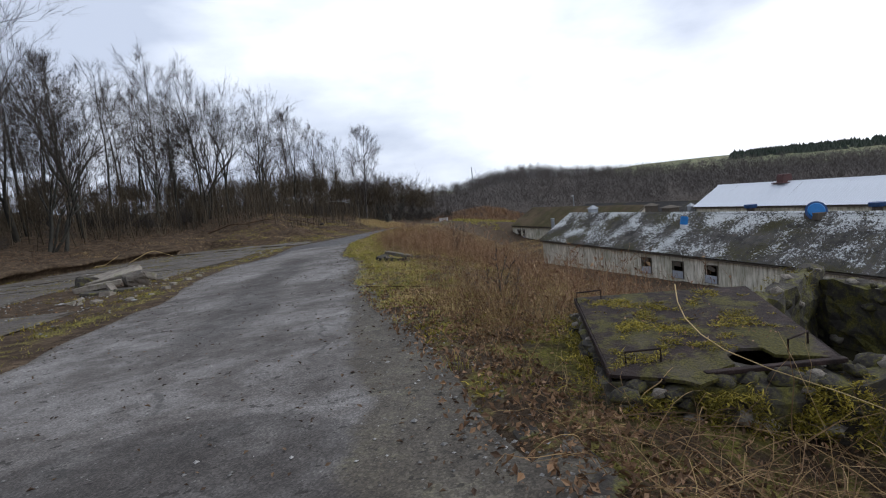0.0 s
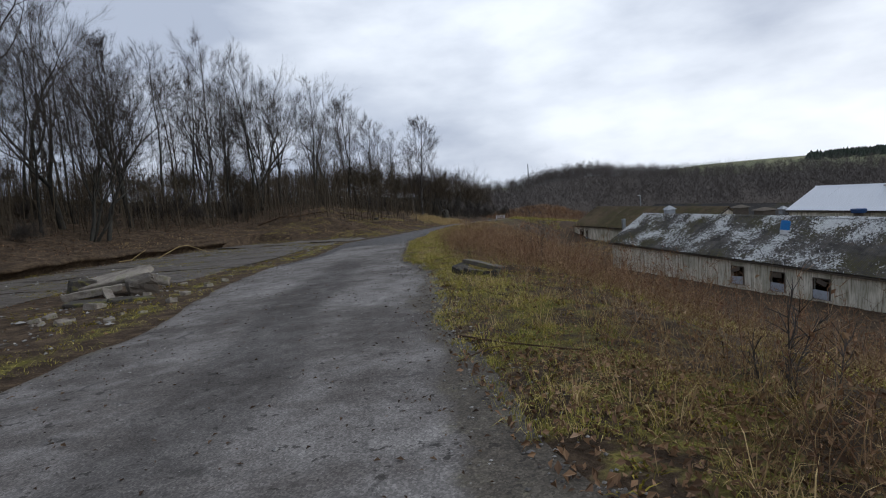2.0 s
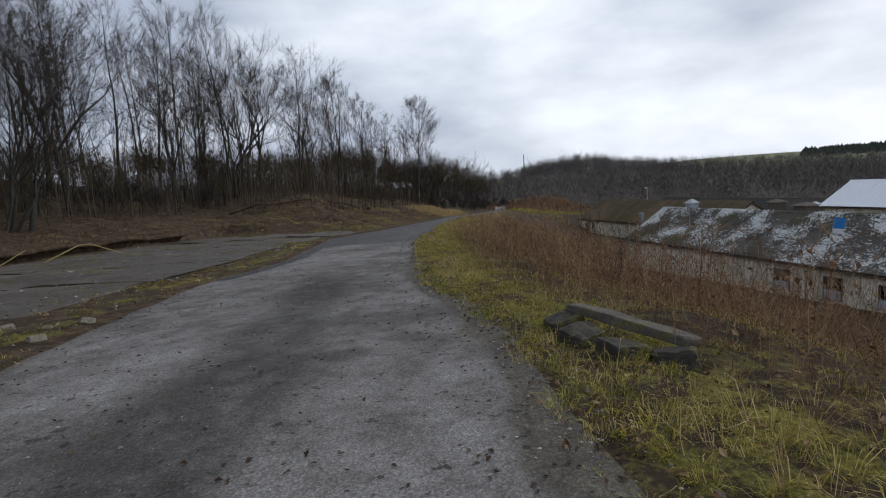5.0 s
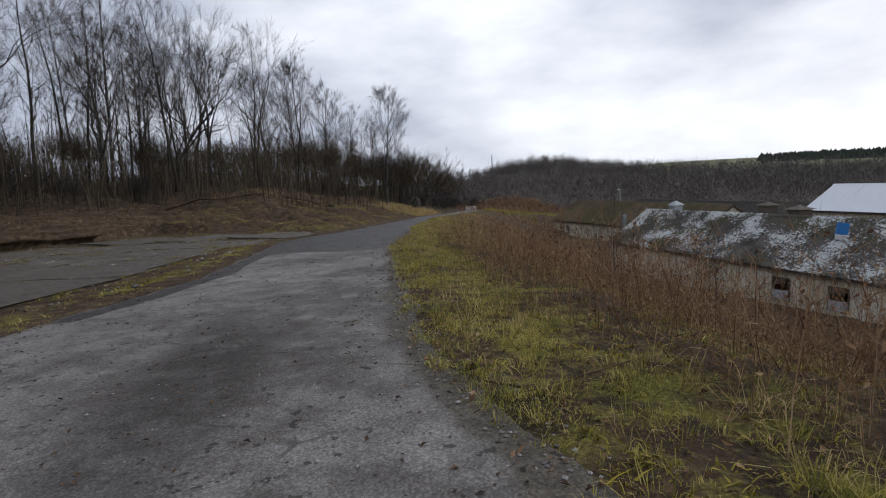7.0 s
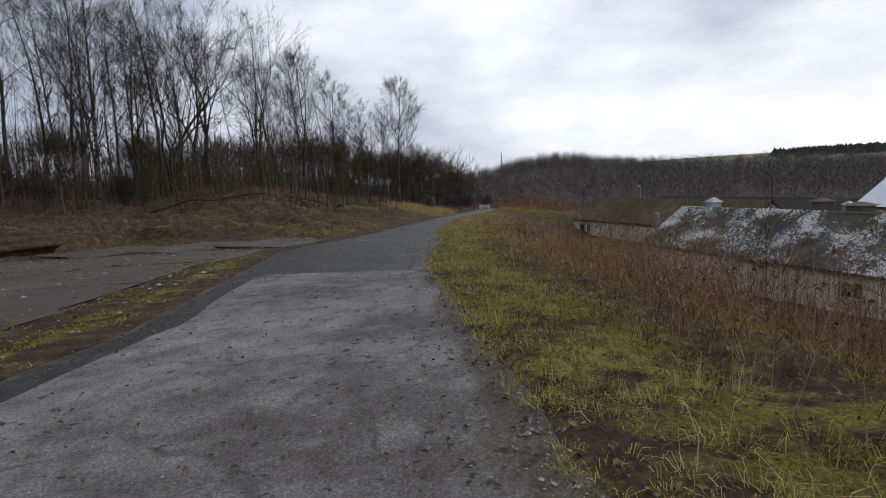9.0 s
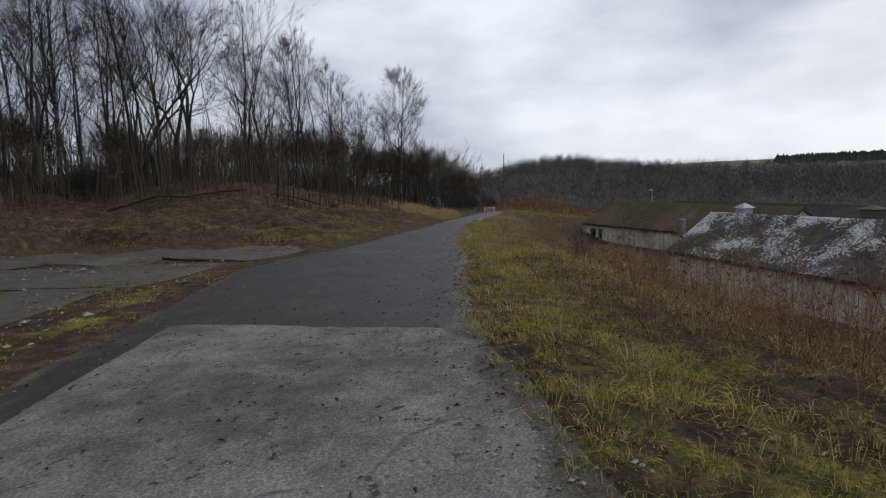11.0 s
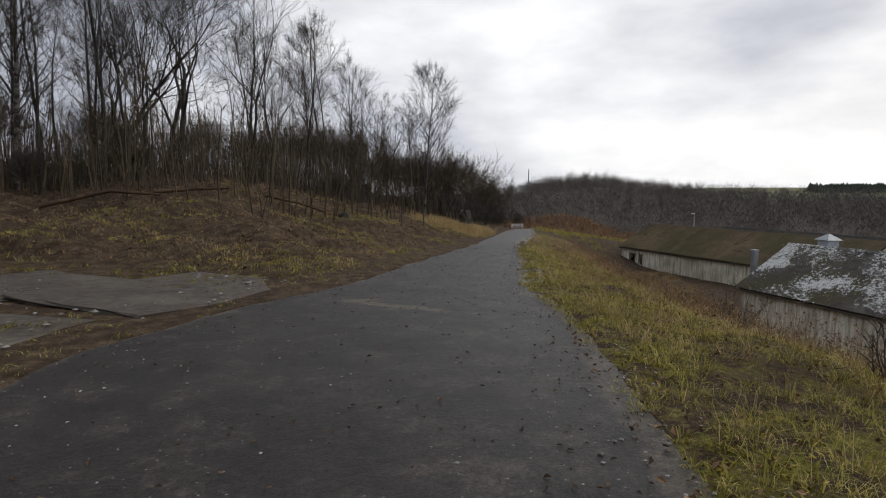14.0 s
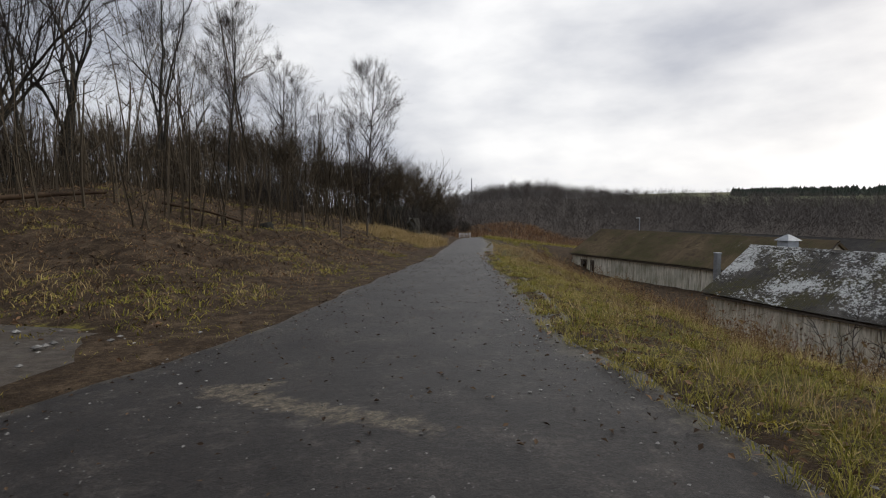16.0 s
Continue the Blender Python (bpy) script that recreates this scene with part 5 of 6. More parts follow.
# verge grass: a yellow-green strip along the lane, thinning into the slope
def verge_density(x, y, d):
    strip = np.exp(-((d - 0.6) / 0.8) ** 2)
    patchy = 0.35 + 0.65 * (wave(x, y, 0.9, 4.0) > -0.15)
    late = smooth(y, 33, 38) * np.exp(-((d - 2.0) / 2.4) ** 2)
    return np.clip(np.maximum(strip * smooth(y, 5, 9), late) * patchy + 0.10, 0, 1) * clear_of_things(x, y) * smooth(d, -0.35, 0.08)


gp, _ = ground_points(6000, 4.0, 58, -0.30, 4.5, 1, lambda x, y, d: verge_density(x, y, d) * (0.35 + 0.65 * smooth(y, 6, 16)))
stuff("verge_grass", [tussocks(gp, 38, 0.10, 0.035, 0.16, 0.0021)], M_GRASS, "yellow-green winter grass tussocks along the lane verge", "grass")
gp, _ = ground_points(4200, 6.0, 60, 0.0, 4.2, 1, lambda x, y, d: 0.8 * (wave(x, y, 0.7, 9.0) > 0.55) * (d > 0.05) * np.exp(-((d - 0.6) / 1.8) ** 2))
stuff("fresh_grass", [tussocks(gp, 26, 0.08, 0.04, 0.11, 0.0024)], M_GREEN, "fresh green grass clumps on the verge", "grass")
gp, _ = ground_points(9000, 6, 75, 0.2, 9.0, 1, lambda x, y, d: 0.22 * (wave(x, y, 1.3, 6.0) > 0.05) + 0.38 * smooth(y, 36, 42) * np.exp(-((d - 3) / 2.5) ** 2))
stuff("straw_grass", [tussocks(gp, 18, 0.11, 0.08, 0.32, 0.0024)], M_STRAW, "dry straw-coloured grass on the verge and slope", "grass")
gp, _ = ground_points(3600, 8, 56, -0.32, 0.35, 1, lambda x, y, d: 0.75 * (wave(x, y, 0.6, 19.0) > -0.1))
stuff("edge_grass", [tussocks(gp, 13, 0.07, 0.02, 0.085, 0.0022)], M_GRASS, "short ragged grass creeping over the lane edge", "grass")
# moss cushions and low mats on the verge and further down the slope
gp, _ = ground_points(15000, 3, 48, -0.1, 6.5, 1, lambda x, y, d: 0.95 * (wave(x, y, 0.75, 17.0) + 0.45 * wave(x, y, 0.3, 3.0) > 0.22) * clear_of_things(x, y))
gp[:, 2] += 0.012
stuff("verge_moss", [tufts(gp, 9, 0.045, 0.015, 0.05, 0.0075, 1.5)], M_MOSS, "bright cushions of moss between the verge weeds", "moss")
gp, _ = ground_points(7000, 4, 60, 2.5, 14, 1, lambda x, y, d: 0.5 * (wave(x, y, 1.5, 7.0) > 0.0) * clear_of_things(x, y))
stuff("slope_grass", [tufts(gp, 7, 0.12, 0.05, 0.16, 0.007, 1.1)], M_GRASS, "mossy grass mats on the slope", "grass")


# dead willowherb and dock stalks
def stalk_density(x, y, d):
    clump = 0.25 + 0.75 * smooth(wave(x, y, 1.0, 21.0), -0.35, 0.35)
    stand = smooth(y, 14.5, 18.5) * (1 - smooth(y, 33, 37)) * smooth(d + 0.7 * wave(x, y, 1.3, 1.0), 0.9, 1.9)
    early = (1 - smooth(y, 14, 18)) * (0.06 + 0.40 * smooth(d, 3.5, 6.5) + 0.4 * smooth(y, 5.5, 8) * (wave(x, y, 1.1, 3.0) > 0.40))
    left_of_lid = 0.8 * (y > 4.3) * (y < 12) * np.exp(-((d - 2.0) / 1.0) ** 2) * (1 - smooth(y, 7.5, 10))
    late = smooth(y, 32, 37) * smooth(d + 0.8 * wave(x, y, 1.7, 5.0), 2.6, 4.2) * (0.75 - 0.3 * smooth(y, 44, 52))
    near_late = smooth(y, 44, 52) * smooth(d, 0.8, 2.0) * 0.05
    return np.clip((stand + early + late) * clump + left_of_lid + near_late, 0, 1) * clear_of_things(x, y)


sp, sd = ground_points(21000, 2.5, 76, 0.5, 9.5, 1, stalk_density)
hs = nrng.uniform(0.45, 1.45, len(sp)) * (0.72 + 0.28 * smooth(sd, 1, 4)) * np.where(sp[:, 1] < 15, 0.72, 1.0) * (1 - 0.5 * smooth(sp[:, 1], 36, 45))
cv, cf, cp = canes(sp, np.concatenate([nrng.normal(0, 0.20, (len(sp), 2)), np.ones((len(sp), 1))], 1), hs, nrng.uniform(0.0028, 0.005, len(sp)), 3, 0.0, 0.08)
chunks = [(cv, cf)]
for lev in (1, 1, 2, 2, 2, 3, 3, 3):
    o = cp[:, lev]
    d = unit(nrng.normal(0, 1, (len(sp), 3)) * np.array((0.8, 0.8, 0.2)) + np.array((0, 0, 0.85)))
    side = unit(np.cross(d, nrng.normal(0, 1, (len(sp), 3)))) * 0.0035
    l = (hs * nrng.uniform(0.12, 0.32, len(sp)))[:, None]
    v = np.stack([o - side, o + side, o + d * l], 1).reshape(-1, 3)
    chunks.append((v, np.arange(len(v)).reshape(-1, 3)))
for lev in (1, 2, 3):
    pick = nrng.random(len(sp)) < 0.8
    chunks.append(leaves(cp[pick, lev] + nrng.normal(0, 0.035, (pick.sum(), 3)), 0.026, 3.0))
stuff("dead_stalks", chunks, M_STALK, "dense stand of dead reddish-brown weed stalks", "dead weeds")


# knee-high mixed dead weeds filling the verge and slope
def weed_density(x, y, d):
    patch_ = 0.15 + 0.85 * (wave(x, y, 0.9, 14.0) > 0.1)
    near = smooth(d + 0.45 * wave(x, y, 0.9, 2.0), 0.45, 1.5)
    return np.clip(near * patch_ * (1 - 0.45 * smooth(y, 36, 42) * (1 - smooth(d, 3, 5))), 0, 1) * clear_of_things(x, y)


wp, wd = ground_points(15000, 3.0, 64, 0.3, 6.5, 1, weed_density)
wh = nrng.uniform(0.12, 0.55, len(wp))
wv, wf, wq = canes(wp, np.concatenate([nrng.normal(0, 0.55, (len(wp), 2)), np.ones((len(wp), 1))], 1), wh, nrng.uniform(0.0018, 0.0035, len(wp)), 2, 0.0, 0.25)
wc = [(wv, wf)]
for rep_ in range(5):
    o = wq[:, 1 + rep_ % 2]
    d = unit(nrng.normal(0, 1, (len(wp), 3)) + np.array((0, 0, 0.6)))
    side = unit(np.cross(d, nrng.normal(0, 1, (len(wp), 3)))) * 0.0028
    l = (wh * nrng.uniform(0.2, 0.5, len(wp)))[:, None]
    v = np.stack([o - side, o + side, o + d * l], 1).reshape(-1, 3)
    wc.append((v, np.arange(len(v)).reshape(-1, 3)))
wc.append(leaves(wq[:, 2] + nrng.normal(0, 0.03, (len(wp), 3)), 0.021, 3.0))
stuff("verge_weeds", wc, M_WEED, "knee-high tangle of dead brown and straw weeds", "dead weeds")

# rough grass and dead weeds on the lower slope
def slope_density(x, y, d):
    return np.clip(0.35 + 0.65 * (wave(x, y, 2.4, 11.0) > -0.1), 0, 1) * smooth(y, 40, 48) * (y < 66 + 1.4 * (x - 6))


gp, _ = ground_points(7000, 40, 106, 4.5, 20, 1, slope_density)
stuff("slope_straw", [tufts(gp, 6, 0.16, 0.12, 0.42, 0.008, 0.8)], M_STRAW, "pale rough grass on the slope above the sheds", "grass")
gp, _ = ground_points(6500, 38, 106, 4.0, 20, 1, slope_density)
wv, wf, wq = canes(gp, np.concatenate([nrng.normal(0, 0.4, (len(gp), 2)), np.ones((len(gp), 1))], 1), nrng.uniform(0.25, 0.85, len(gp)), nrng.uniform(0.004, 0.008, len(gp)), 2, 0.0, 0.2)
stuff("slope_weeds", [(wv, wf), leaves(wq[:, 1] + nrng.normal(0, 0.08, (len(gp), 3)), 0.05, 3.0), leaves(wq[:, 2] + nrng.normal(0, 0.08, (len(gp), 3)), 0.04, 3.0)], M_WEED, "brown dead weeds on the slope above the sheds", "dead weeds")

# dead stems between the lane and the chamber
wp = np.stack([nrng.uniform(0.95, 3.2, 3200), nrng.uniform(2.6, 9.5, 3200), np.zeros(3200)], -1)
wp = wp[clear_of_things(wp[:, 0] + 0.12, wp[:, 1]) & (nrng.random(3200) < smooth(wp[:, 0], 0.95, 1.6) * 0.8)]
wp[:, 2] = land(wp[:, 0], wp[:, 1])
wh = nrng.uniform(0.15, 0.6, len(wp))
wv, wf, wq = canes(wp, np.concatenate([nrng.normal(0, 0.45, (len(wp), 2)), np.ones((len(wp), 1))], 1), wh, nrng.uniform(0.0016, 0.003, len(wp)), 4, 0.3, 0.25)
stuff("dead_stems", [(wv, wf), leaves(wq[:, 2] + nrng.normal(0, 0.03, (len(wp), 3)), 0.014, 3.0), leaves(wq[:, 4], 0.012, 3.0)], M_WEED, "tangled straw and brown dead stems beside the chamber", "dead weeds")

# low bramble and twig tangle on the slope and round the chamber
bp, _ = ground_points(3400, 2.5, 72, 0.9, 13, 1, lambda x, y, d: (0.25 + 0.5 * smooth(d, 2.5, 5)) * clear_of_things(x, y))
d0 = np.concatenate([nrng.normal(0, 1, (len(bp), 2)), nrng.uniform(0.3, 1.2, (len(bp), 1))], 1)
v, f, q = canes(bp, d0, nrng.uniform(0.4, 1.3, len(bp)), nrng.uniform(0.003, 0.006, len(bp)), 6, 1.4, 0.25)
lf = leaves(q[:, 2:].reshape(-1, 3)[nrng.random(len(bp) * 5) < 0.5], 0.024, 2.0)
stuff("bramble_tangle", [(v, f), lf], M_BRAMBLE, "low tangle of bramble canes and dead stems on the slope", "brambles")
bp = np.stack([nrng.uniform(1.1, 4.2, 1300), nrng.uniform(1.4, 3.2, 1300), np.zeros(1300)], -1)
bp = bp[(bp[:, 1] < 3.05 - 0.25 * (bp[:, 0] - 1.6))]
bp[:, 2] = land(bp[:, 0], bp[:, 1])
v, f, q = canes(bp, np.concatenate([nrng.normal(0, 1, (len(bp), 2)), nrng.uniform(0.2, 1.0, (len(bp), 1))], 1), nrng.uniform(0.25, 0.9, len(bp)), nrng.uniform(0.002, 0.0045, len(bp)), 6, 1.3, 0.22)
stuff("chamber_twigs", [(v, f)], M_WEED, "pale dead twigs tangled against the chamber wall", "twigs")

bp, _ = ground_points(9000, 1.0, 60, 0.0, 6, 1, lambda x, y, d: (0.45 + 0.3 * (wave(x, y, 1.0, 12.0) > 0)) * clear_of_things(x, y))
d0 = np.concatenate([nrng.normal(0, 1, (len(bp), 2)), nrng.uniform(0.05, 0.7, (len(bp), 1))], 1)
v, f, q = canes(bp, d0, nrng.uniform(0.12, 0.5, len(bp)), nrng.uniform(0.0015, 0.0035, len(bp)), 3, 0.7, 0.25)
stuff("verge_debris", [(v, f)], M_WEED, "broken dead stems and twigs littering the verge", "twigs")

# moss and fern tufts growing on the chamber walls
mp_ = []
for a, b, z, n in (((1.66, 3.10), (3.5, 2.62), -0.02, 5200), ((1.62, 3.25), (2.2, 5.05), -0.02, 3000), ((3.5, 2.65), (6.3, 4.3), -0.08, 2600), ((4.0, 4.8), (6.2, 6.2), -0.14, 1600)):
    t_ = nrng.random(n)[:, None]
    q = np.array(a) * (1 - t_) + np.array(b) * t_
    n_ = np.array((b[1] - a[1], a[0] - b[0]))
    n_ = n_ / np.linalg.norm(n_)
    zz = z - np.abs(nrng.normal(0, 0.26, n))
    keep = wave(t_[:, 0] * 5, zz, 0.22, 2.0) + 0.5 * wave(t_[:, 0] * 5, zz, 0.09, 1.0) > 0.05
    off = (nrng.uniform(-0.10, 0.08, n) * (1 + 1.2 * (zz > z - 0.05)) + 0.06)[:, None]
    mp_.append(np.concatenate([q + n_ * off * np.where(zz > z - 0.05, -1, 1)[:, None], zz[:, None]], 1)[keep])
stuff("wall_moss", [tufts(np.concatenate(mp_), 5, 0.02, 0.008, 0.03, 0.0055, 1.6)], M_MOSS, "yellow-green moss cushions on the chamber walls", "moss")
q = np.stack([nrng.uniform(1.7, 3.8, 5200), nrng.uniform(3.0, 5.0, 5200), np.zeros(5200)], -1)
q = q[(wave(q[:, 0], q[:, 1], 0.22, 1.0) + 0.5 * wave(q[:, 0], q[:, 1], 0.08, 4.0) > 0.12 + 0.35 * smooth(q[:, 0], 2.7, 3.5)) & (q[:, 0] > 1.72 + 0.34 * (q[:, 1] - 3.2)) & (q[:, 1] > 3.28) & (q[:, 0] < 3.12 + 0.44 * (q[:, 1] - 2.95)) & (q[:, 1] < 5.02 - 0.27 * (q[:, 0] - 2.3))]
q[:, 2] = 0.047 + 0.05 * (q[:, 1] - 3.0)
stuff("lid_moss", [tufts(q, 10, 0.022, 0.008, 0.026, 0.0055, 1.5)], M_MOSS, "low moss patches growing on the steel lid", "moss")

# fallen leaves
lp, _ = ground_points(30000, 0.5, 60, -0.45, 5.5, 1, lambda x, y, d: np.clip(np.exp(-((d - 0.5) / 0.8) ** 2) * (0.35 + 0.65 * (y < 9)) + 0.38, 0, 1) * clear_of_things(x, y))
lp[:, 2] += nrng.uniform(0.0, 0.03, len(lp))
lq, _ = ground_points(26000, 3, 75, 0.2, 22, -1, lambda x, y, d: 0.16 + 0.7 * smooth(bank_foot(x, y), -0.5, 1.0))
lq[:, 2] += nrng.uniform(0.0, 0.03, len(lq))
ln_ = np.stack([nrng.uniform(0.9, 4.0, 4200), nrng.uniform(1.2, 3.4, 4200), np.zeros(4200)], -1)
ln_ = ln_[ln_[:, 1] < 3.1 - 0.25 * (ln_[:, 0] - 1.6)]
ln_[:, 2] = land(ln_[:, 0], ln_[:, 1]) + nrng.uniform(0, 0.09, len(ln_))
le_, _ = ground_points(6500, 0.8, 10, -0.35, 1.5, 1, lambda x, y, d: clear_of_things(x, y) * (0.3 + 0.7 * smooth(d, -0.2, 0.4)))
le_[:, 2] += nrng.uniform(0.0, 0.05, len(le_))
ll_ = np.stack([nrng.uniform(2.3, 3.2, 140), nrng.uniform(3.3, 4.6, 140), np.zeros(140)], -1)
ll_[:, 2] = 0.052 + 0.05 * (ll_[:, 1] - 3.0)
stuff("fallen_leaves", [leaves(lp, 0.027, 0.9), leaves(lq, 0.04, 0.9), leaves(le_, 0.028, 1.3), leaves(ln_, 0.017, 1.2), leaves(ll_, 0.014, 0.5)], M_LEAF, "scattered brown fallen leaves", "leaves")

ly = nrng.uniform(1.0, 58, 5200)
lu = nrng.random(5200)
lx = le(ly) + (re(ly) - le(ly)) * np.where(nrng.random(5200) < 0.6, lu, np.where(lu < 0.4, lu * 0.3, 1 - (1 - lu) * 0.3))
lw = np.stack([lx, ly, base(lx, ly) - 0.008], -1)
stuff("lane_leaves", [leaves(lw, 0.021, 0.2)], M_BRAMBLE, "dark wet leaves and bark scraps on the lane", "leaves")
lb, _ = ground_points(13000, 40, 66, 0.3, 13, -1, lambda x, y, d: smooth(bank_foot(x, y), -0.2, 0.4))
lb[:, 2] += nrng.uniform(0.0, 0.06, len(lb))
stuff("bank_litter", [leaves(lb, 0.026, 1.2)], M_LEAF, "thick brown leaf litter on the bank", "leaves")

# the left side: a grassy strip by the lane, brambles and dead grass on the bank
gp, _ = ground_points(7000, 2.0, 60, -0.15, 1.7, -1, lambda x, y, d: np.exp(-((d - 0.6) / 0.5) ** 2) * (0.15 + 0.85 * (wave(x, y, 0.8, 5.0) > 0.1)) * (1 - 0.5 * smooth(y, 38, 44)))
stuff("lane_edge_grass", [tufts(gp, 8, 0.06, 0.02, 0.075, 0.004, 1.0)], M_GRASS, "mossy yellow-green grass strip beside the yard", "grass")
gp, _ = ground_points(9000, 40, 95, 0.5, 16, -1, lambda x, y, d: (bank_foot(x, y) > 0.1) * (0.12 + 0.6 * (wave(x, y, 1.6, 8.0) > 0.2)))
stuff("bank_grass", [tufts(gp, 8, 0.1, 0.06, 0.24, 0.004, 0.9)], M_STRAW, "dry grass clumps on the bank", "grass")
gp, _ = ground_points(8000, 40, 75, 0.4, 12, -1, lambda x, y, d: (bank_foot(x, y) > 0.0) * 0.8 * (wave(x, y, 2.2, 3.0) > 0.15))
stuff("bank_moss", [tufts(gp, 8, 0.1, 0.04, 0.13, 0.008, 1.0)], M_GRASS, "green mossy patches on the bank", "grass")
bp, _ = ground_points(13000, 6, 90, 0.8, 24, -1, lambda x, y, d: smooth(bank_foot(x, y), -0.2, 1.2) * (0.45 + 0.5 * (wave(x, y, 2.0, 4.0) > -0.1)))
d0 = np.concatenate([nrng.normal(0, 1, (len(bp), 2)), nrng.uniform(0.3, 1.3, (len(bp), 1))], 1)
v, f, q = canes(bp, d0, nrng.uniform(0.4, 1.5, len(bp)), nrng.uniform(0.004, 0.010, len(bp)), 3, 1.3, 0.28)
stuff("bank_brambles", [(v, f), leaves(q[:, 2:].reshape(-1, 3)[nrng.random(len(bp) * 2) < 0.7], 0.05, 2.0)], M_BRAMBLE, "brown bramble thicket and dead bracken on the bank", "brambles")
# straw mound beside the stump
gp = np.stack([nrng.normal(6.4, 1.6, 1500), nrng.normal(79.0, 4.0, 1500), np.zeros(1500)], -1)
gp = gp[gp[:, 0] < le(gp[:, 1]) - 0.15]
gp[:, 2] = land(gp[:, 0], gp[:, 1])
stuff("straw_mound", [tufts(gp, 12, 0.12, 0.25, 0.8, 0.008, 0.5)], M_STRAW, "mound of pale bleached grass beside the lane", "grass")


def stump(x, y, r, h):
    z = land1(x, y)
    t = thing("tree_stump", "dark rotten tree stump beside the lane", "stump", (x, y, z))
    bm = cyl_bm(r * 1.25, r * 0.85, h, 14, (0, 0, h / 2 - 0.1))
    bmesh.ops.subdivide_edges(bm, edges=[e for e in bm.edges if abs(e.verts[0].co.z - e.verts[1].co.z) > 0.1], cuts=4)
    for vt in bm.verts:
        vt.co += Vector(noise.noise_vector(vt.co * 3)) * r * 0.35
    part("stump_wood", bm, M_BARK, t)


stump(7.3, 81.0, 0.5, 1.7)
stump(-2.0, 62.0, 0.25, 0.5)
for x, y, h in ((1.0, 64.5, 1.1), (-0.6, 63.0, 1.0), (-6.0, 64.0, 1.1), (2.6, 69.0, 1.0)):
    t = thing("fence_post", "weathered wooden fence post on the bank", "post", (x, y, land1(x, y)), "old fence posts")
    part("post_shaft", cyl_bm(0.05, 0.045, h + 0.2, 8, (0, 0, h / 2 - 0.1), Matrix.Rotation(0.05, 3, "X")), M_WOOD, t)
for pts, r in (([(-9.5, 58.5, 0.25), (-8.0, 58.9, 0.45), (-6.6, 59.0, 0.35)], 0.09), ([(-13.0, 57.0, 0.2), (-11.0, 58.2, 0.5), (-9.0, 58.0, 0.3)], 0.1), ([(-5.5, 61.0, 0.3), (-4.0, 61.5, 0.5), (-2.8, 61.0, 0.3)], 0.07)):
    twig_thing([(x, y, land1(x, y) + dz) for x, y, dz in pts], r, "dead fallen log lying on the bank")

# loose stones on the lane
n = 4200
y = nrng.uniform(1.5, 60, n)
f_ = nrng.random(n)
x = le(y) + (re(y) - le(y)) * np.where(nrng.random(n) < 0.5, f_, np.where(f_ < 0.5, f_ * 0.35, 1 - (1 - f_) * 0.35))
s = nrng.uniform(0.005, 0.017, n) * np.where(nrng.random(n) < 0.04, 2.0, 1.0)
c = np.stack([x, y, base(x, y) - 0.012], -1)
octa = np.array(((1, 0, 0), (0, 1, 0), (-1, 0, 0), (0, -1, 0), (0, 0, 0.5), (0, 0, -0.5)))
of = np.array(((0, 1, 4), (1, 2, 4), (2, 3, 4), (3, 0, 4), (1, 0, 5), (2, 1, 5), (3, 2, 5), (0, 3, 5)))
v = (c[:, None] + octa[None] * nrng.uniform(0.6, 1.3, (n, 6, 3)) * s[:, None, None]).reshape(-1, 3)
stuff("loose_stones", [(v, (of[None] + np.arange(n)[:, None, None] * 6).reshape(-1, 3))], M_STONE, "small loose stones scattered on the tarmac", "stones")

# chippings washed to the lane's edge
n = 3000
y = nrng.uniform(2, 56, n)
x = re(y) + nrng.normal(-0.12, 0.2, n)
s = nrng.uniform(0.006, 0.022, n)
c = np.stack([x, y, np.where(x > re(y), land(x, y), base(x, y) - 0.012)], -1)
v = (c[:, None] + octa[None] * nrng.uniform(0.6, 1.3, (n, 6, 3)) * s[:, None, None]).reshape(-1, 3)
stuff("edge_chippings", [(v, (of[None] + np.arange(n)[:, None, None] * 6).reshape(-1, 3))], M_STONE, "loose chippings washed to the lane edge", "stones")

# saplings on the verge
def sapling(x, y, h, seed):
    rng = random.Random(seed)
    ch = []
    root = np.array((x, y, land1(x, y)))
    for k in range(5):
        a = rng.uniform(0, 6.28)
        p = [root + np.array((0.05 * k * math.cos(a), 0.05 * k * math.sin(a), -0.1))]
        d = np.array((0.3 * math.cos(a), 0.3 * math.sin(a), 1.0))
        for i in range(7):
            d = bend(rng, d + np.array((0, 0, 0.1)), 0.1)
            p.append(p[-1] + d * h / 7 * (1 - 0.12 * k))
            if i > 0:
                for _ in range(3):
                    dd = bend(rng, d, 0.5)
                    ch.append(tube([p[-1], p[-1] + dd * h * 0.1, p[-1] + bend(rng, dd, 0.2) * h * 0.22], [0.005, 0.004, 0.002], 3))
        ch.append(tube(p, np.linspace(0.012, 0.004, len(p)), 4))
    return ch


ch = []
for k, (x, y, h) in enumerate(((2.5, 8.4, 0.85), (6.9, 31.5, 3.0), (7.4, 32.5, 2.4), (5.6, 26.0, 1.9), (6.4, 44.2, 0.9), (7.2, 45.5, 1.1), (4.6, 39.5, 0.8))):
    ch += sapling(x, y, h, 100 + k)
stuff("thin_saplings", ch, M_TWIG, "thin bare dark saplings among the verge weeds", "saplings")

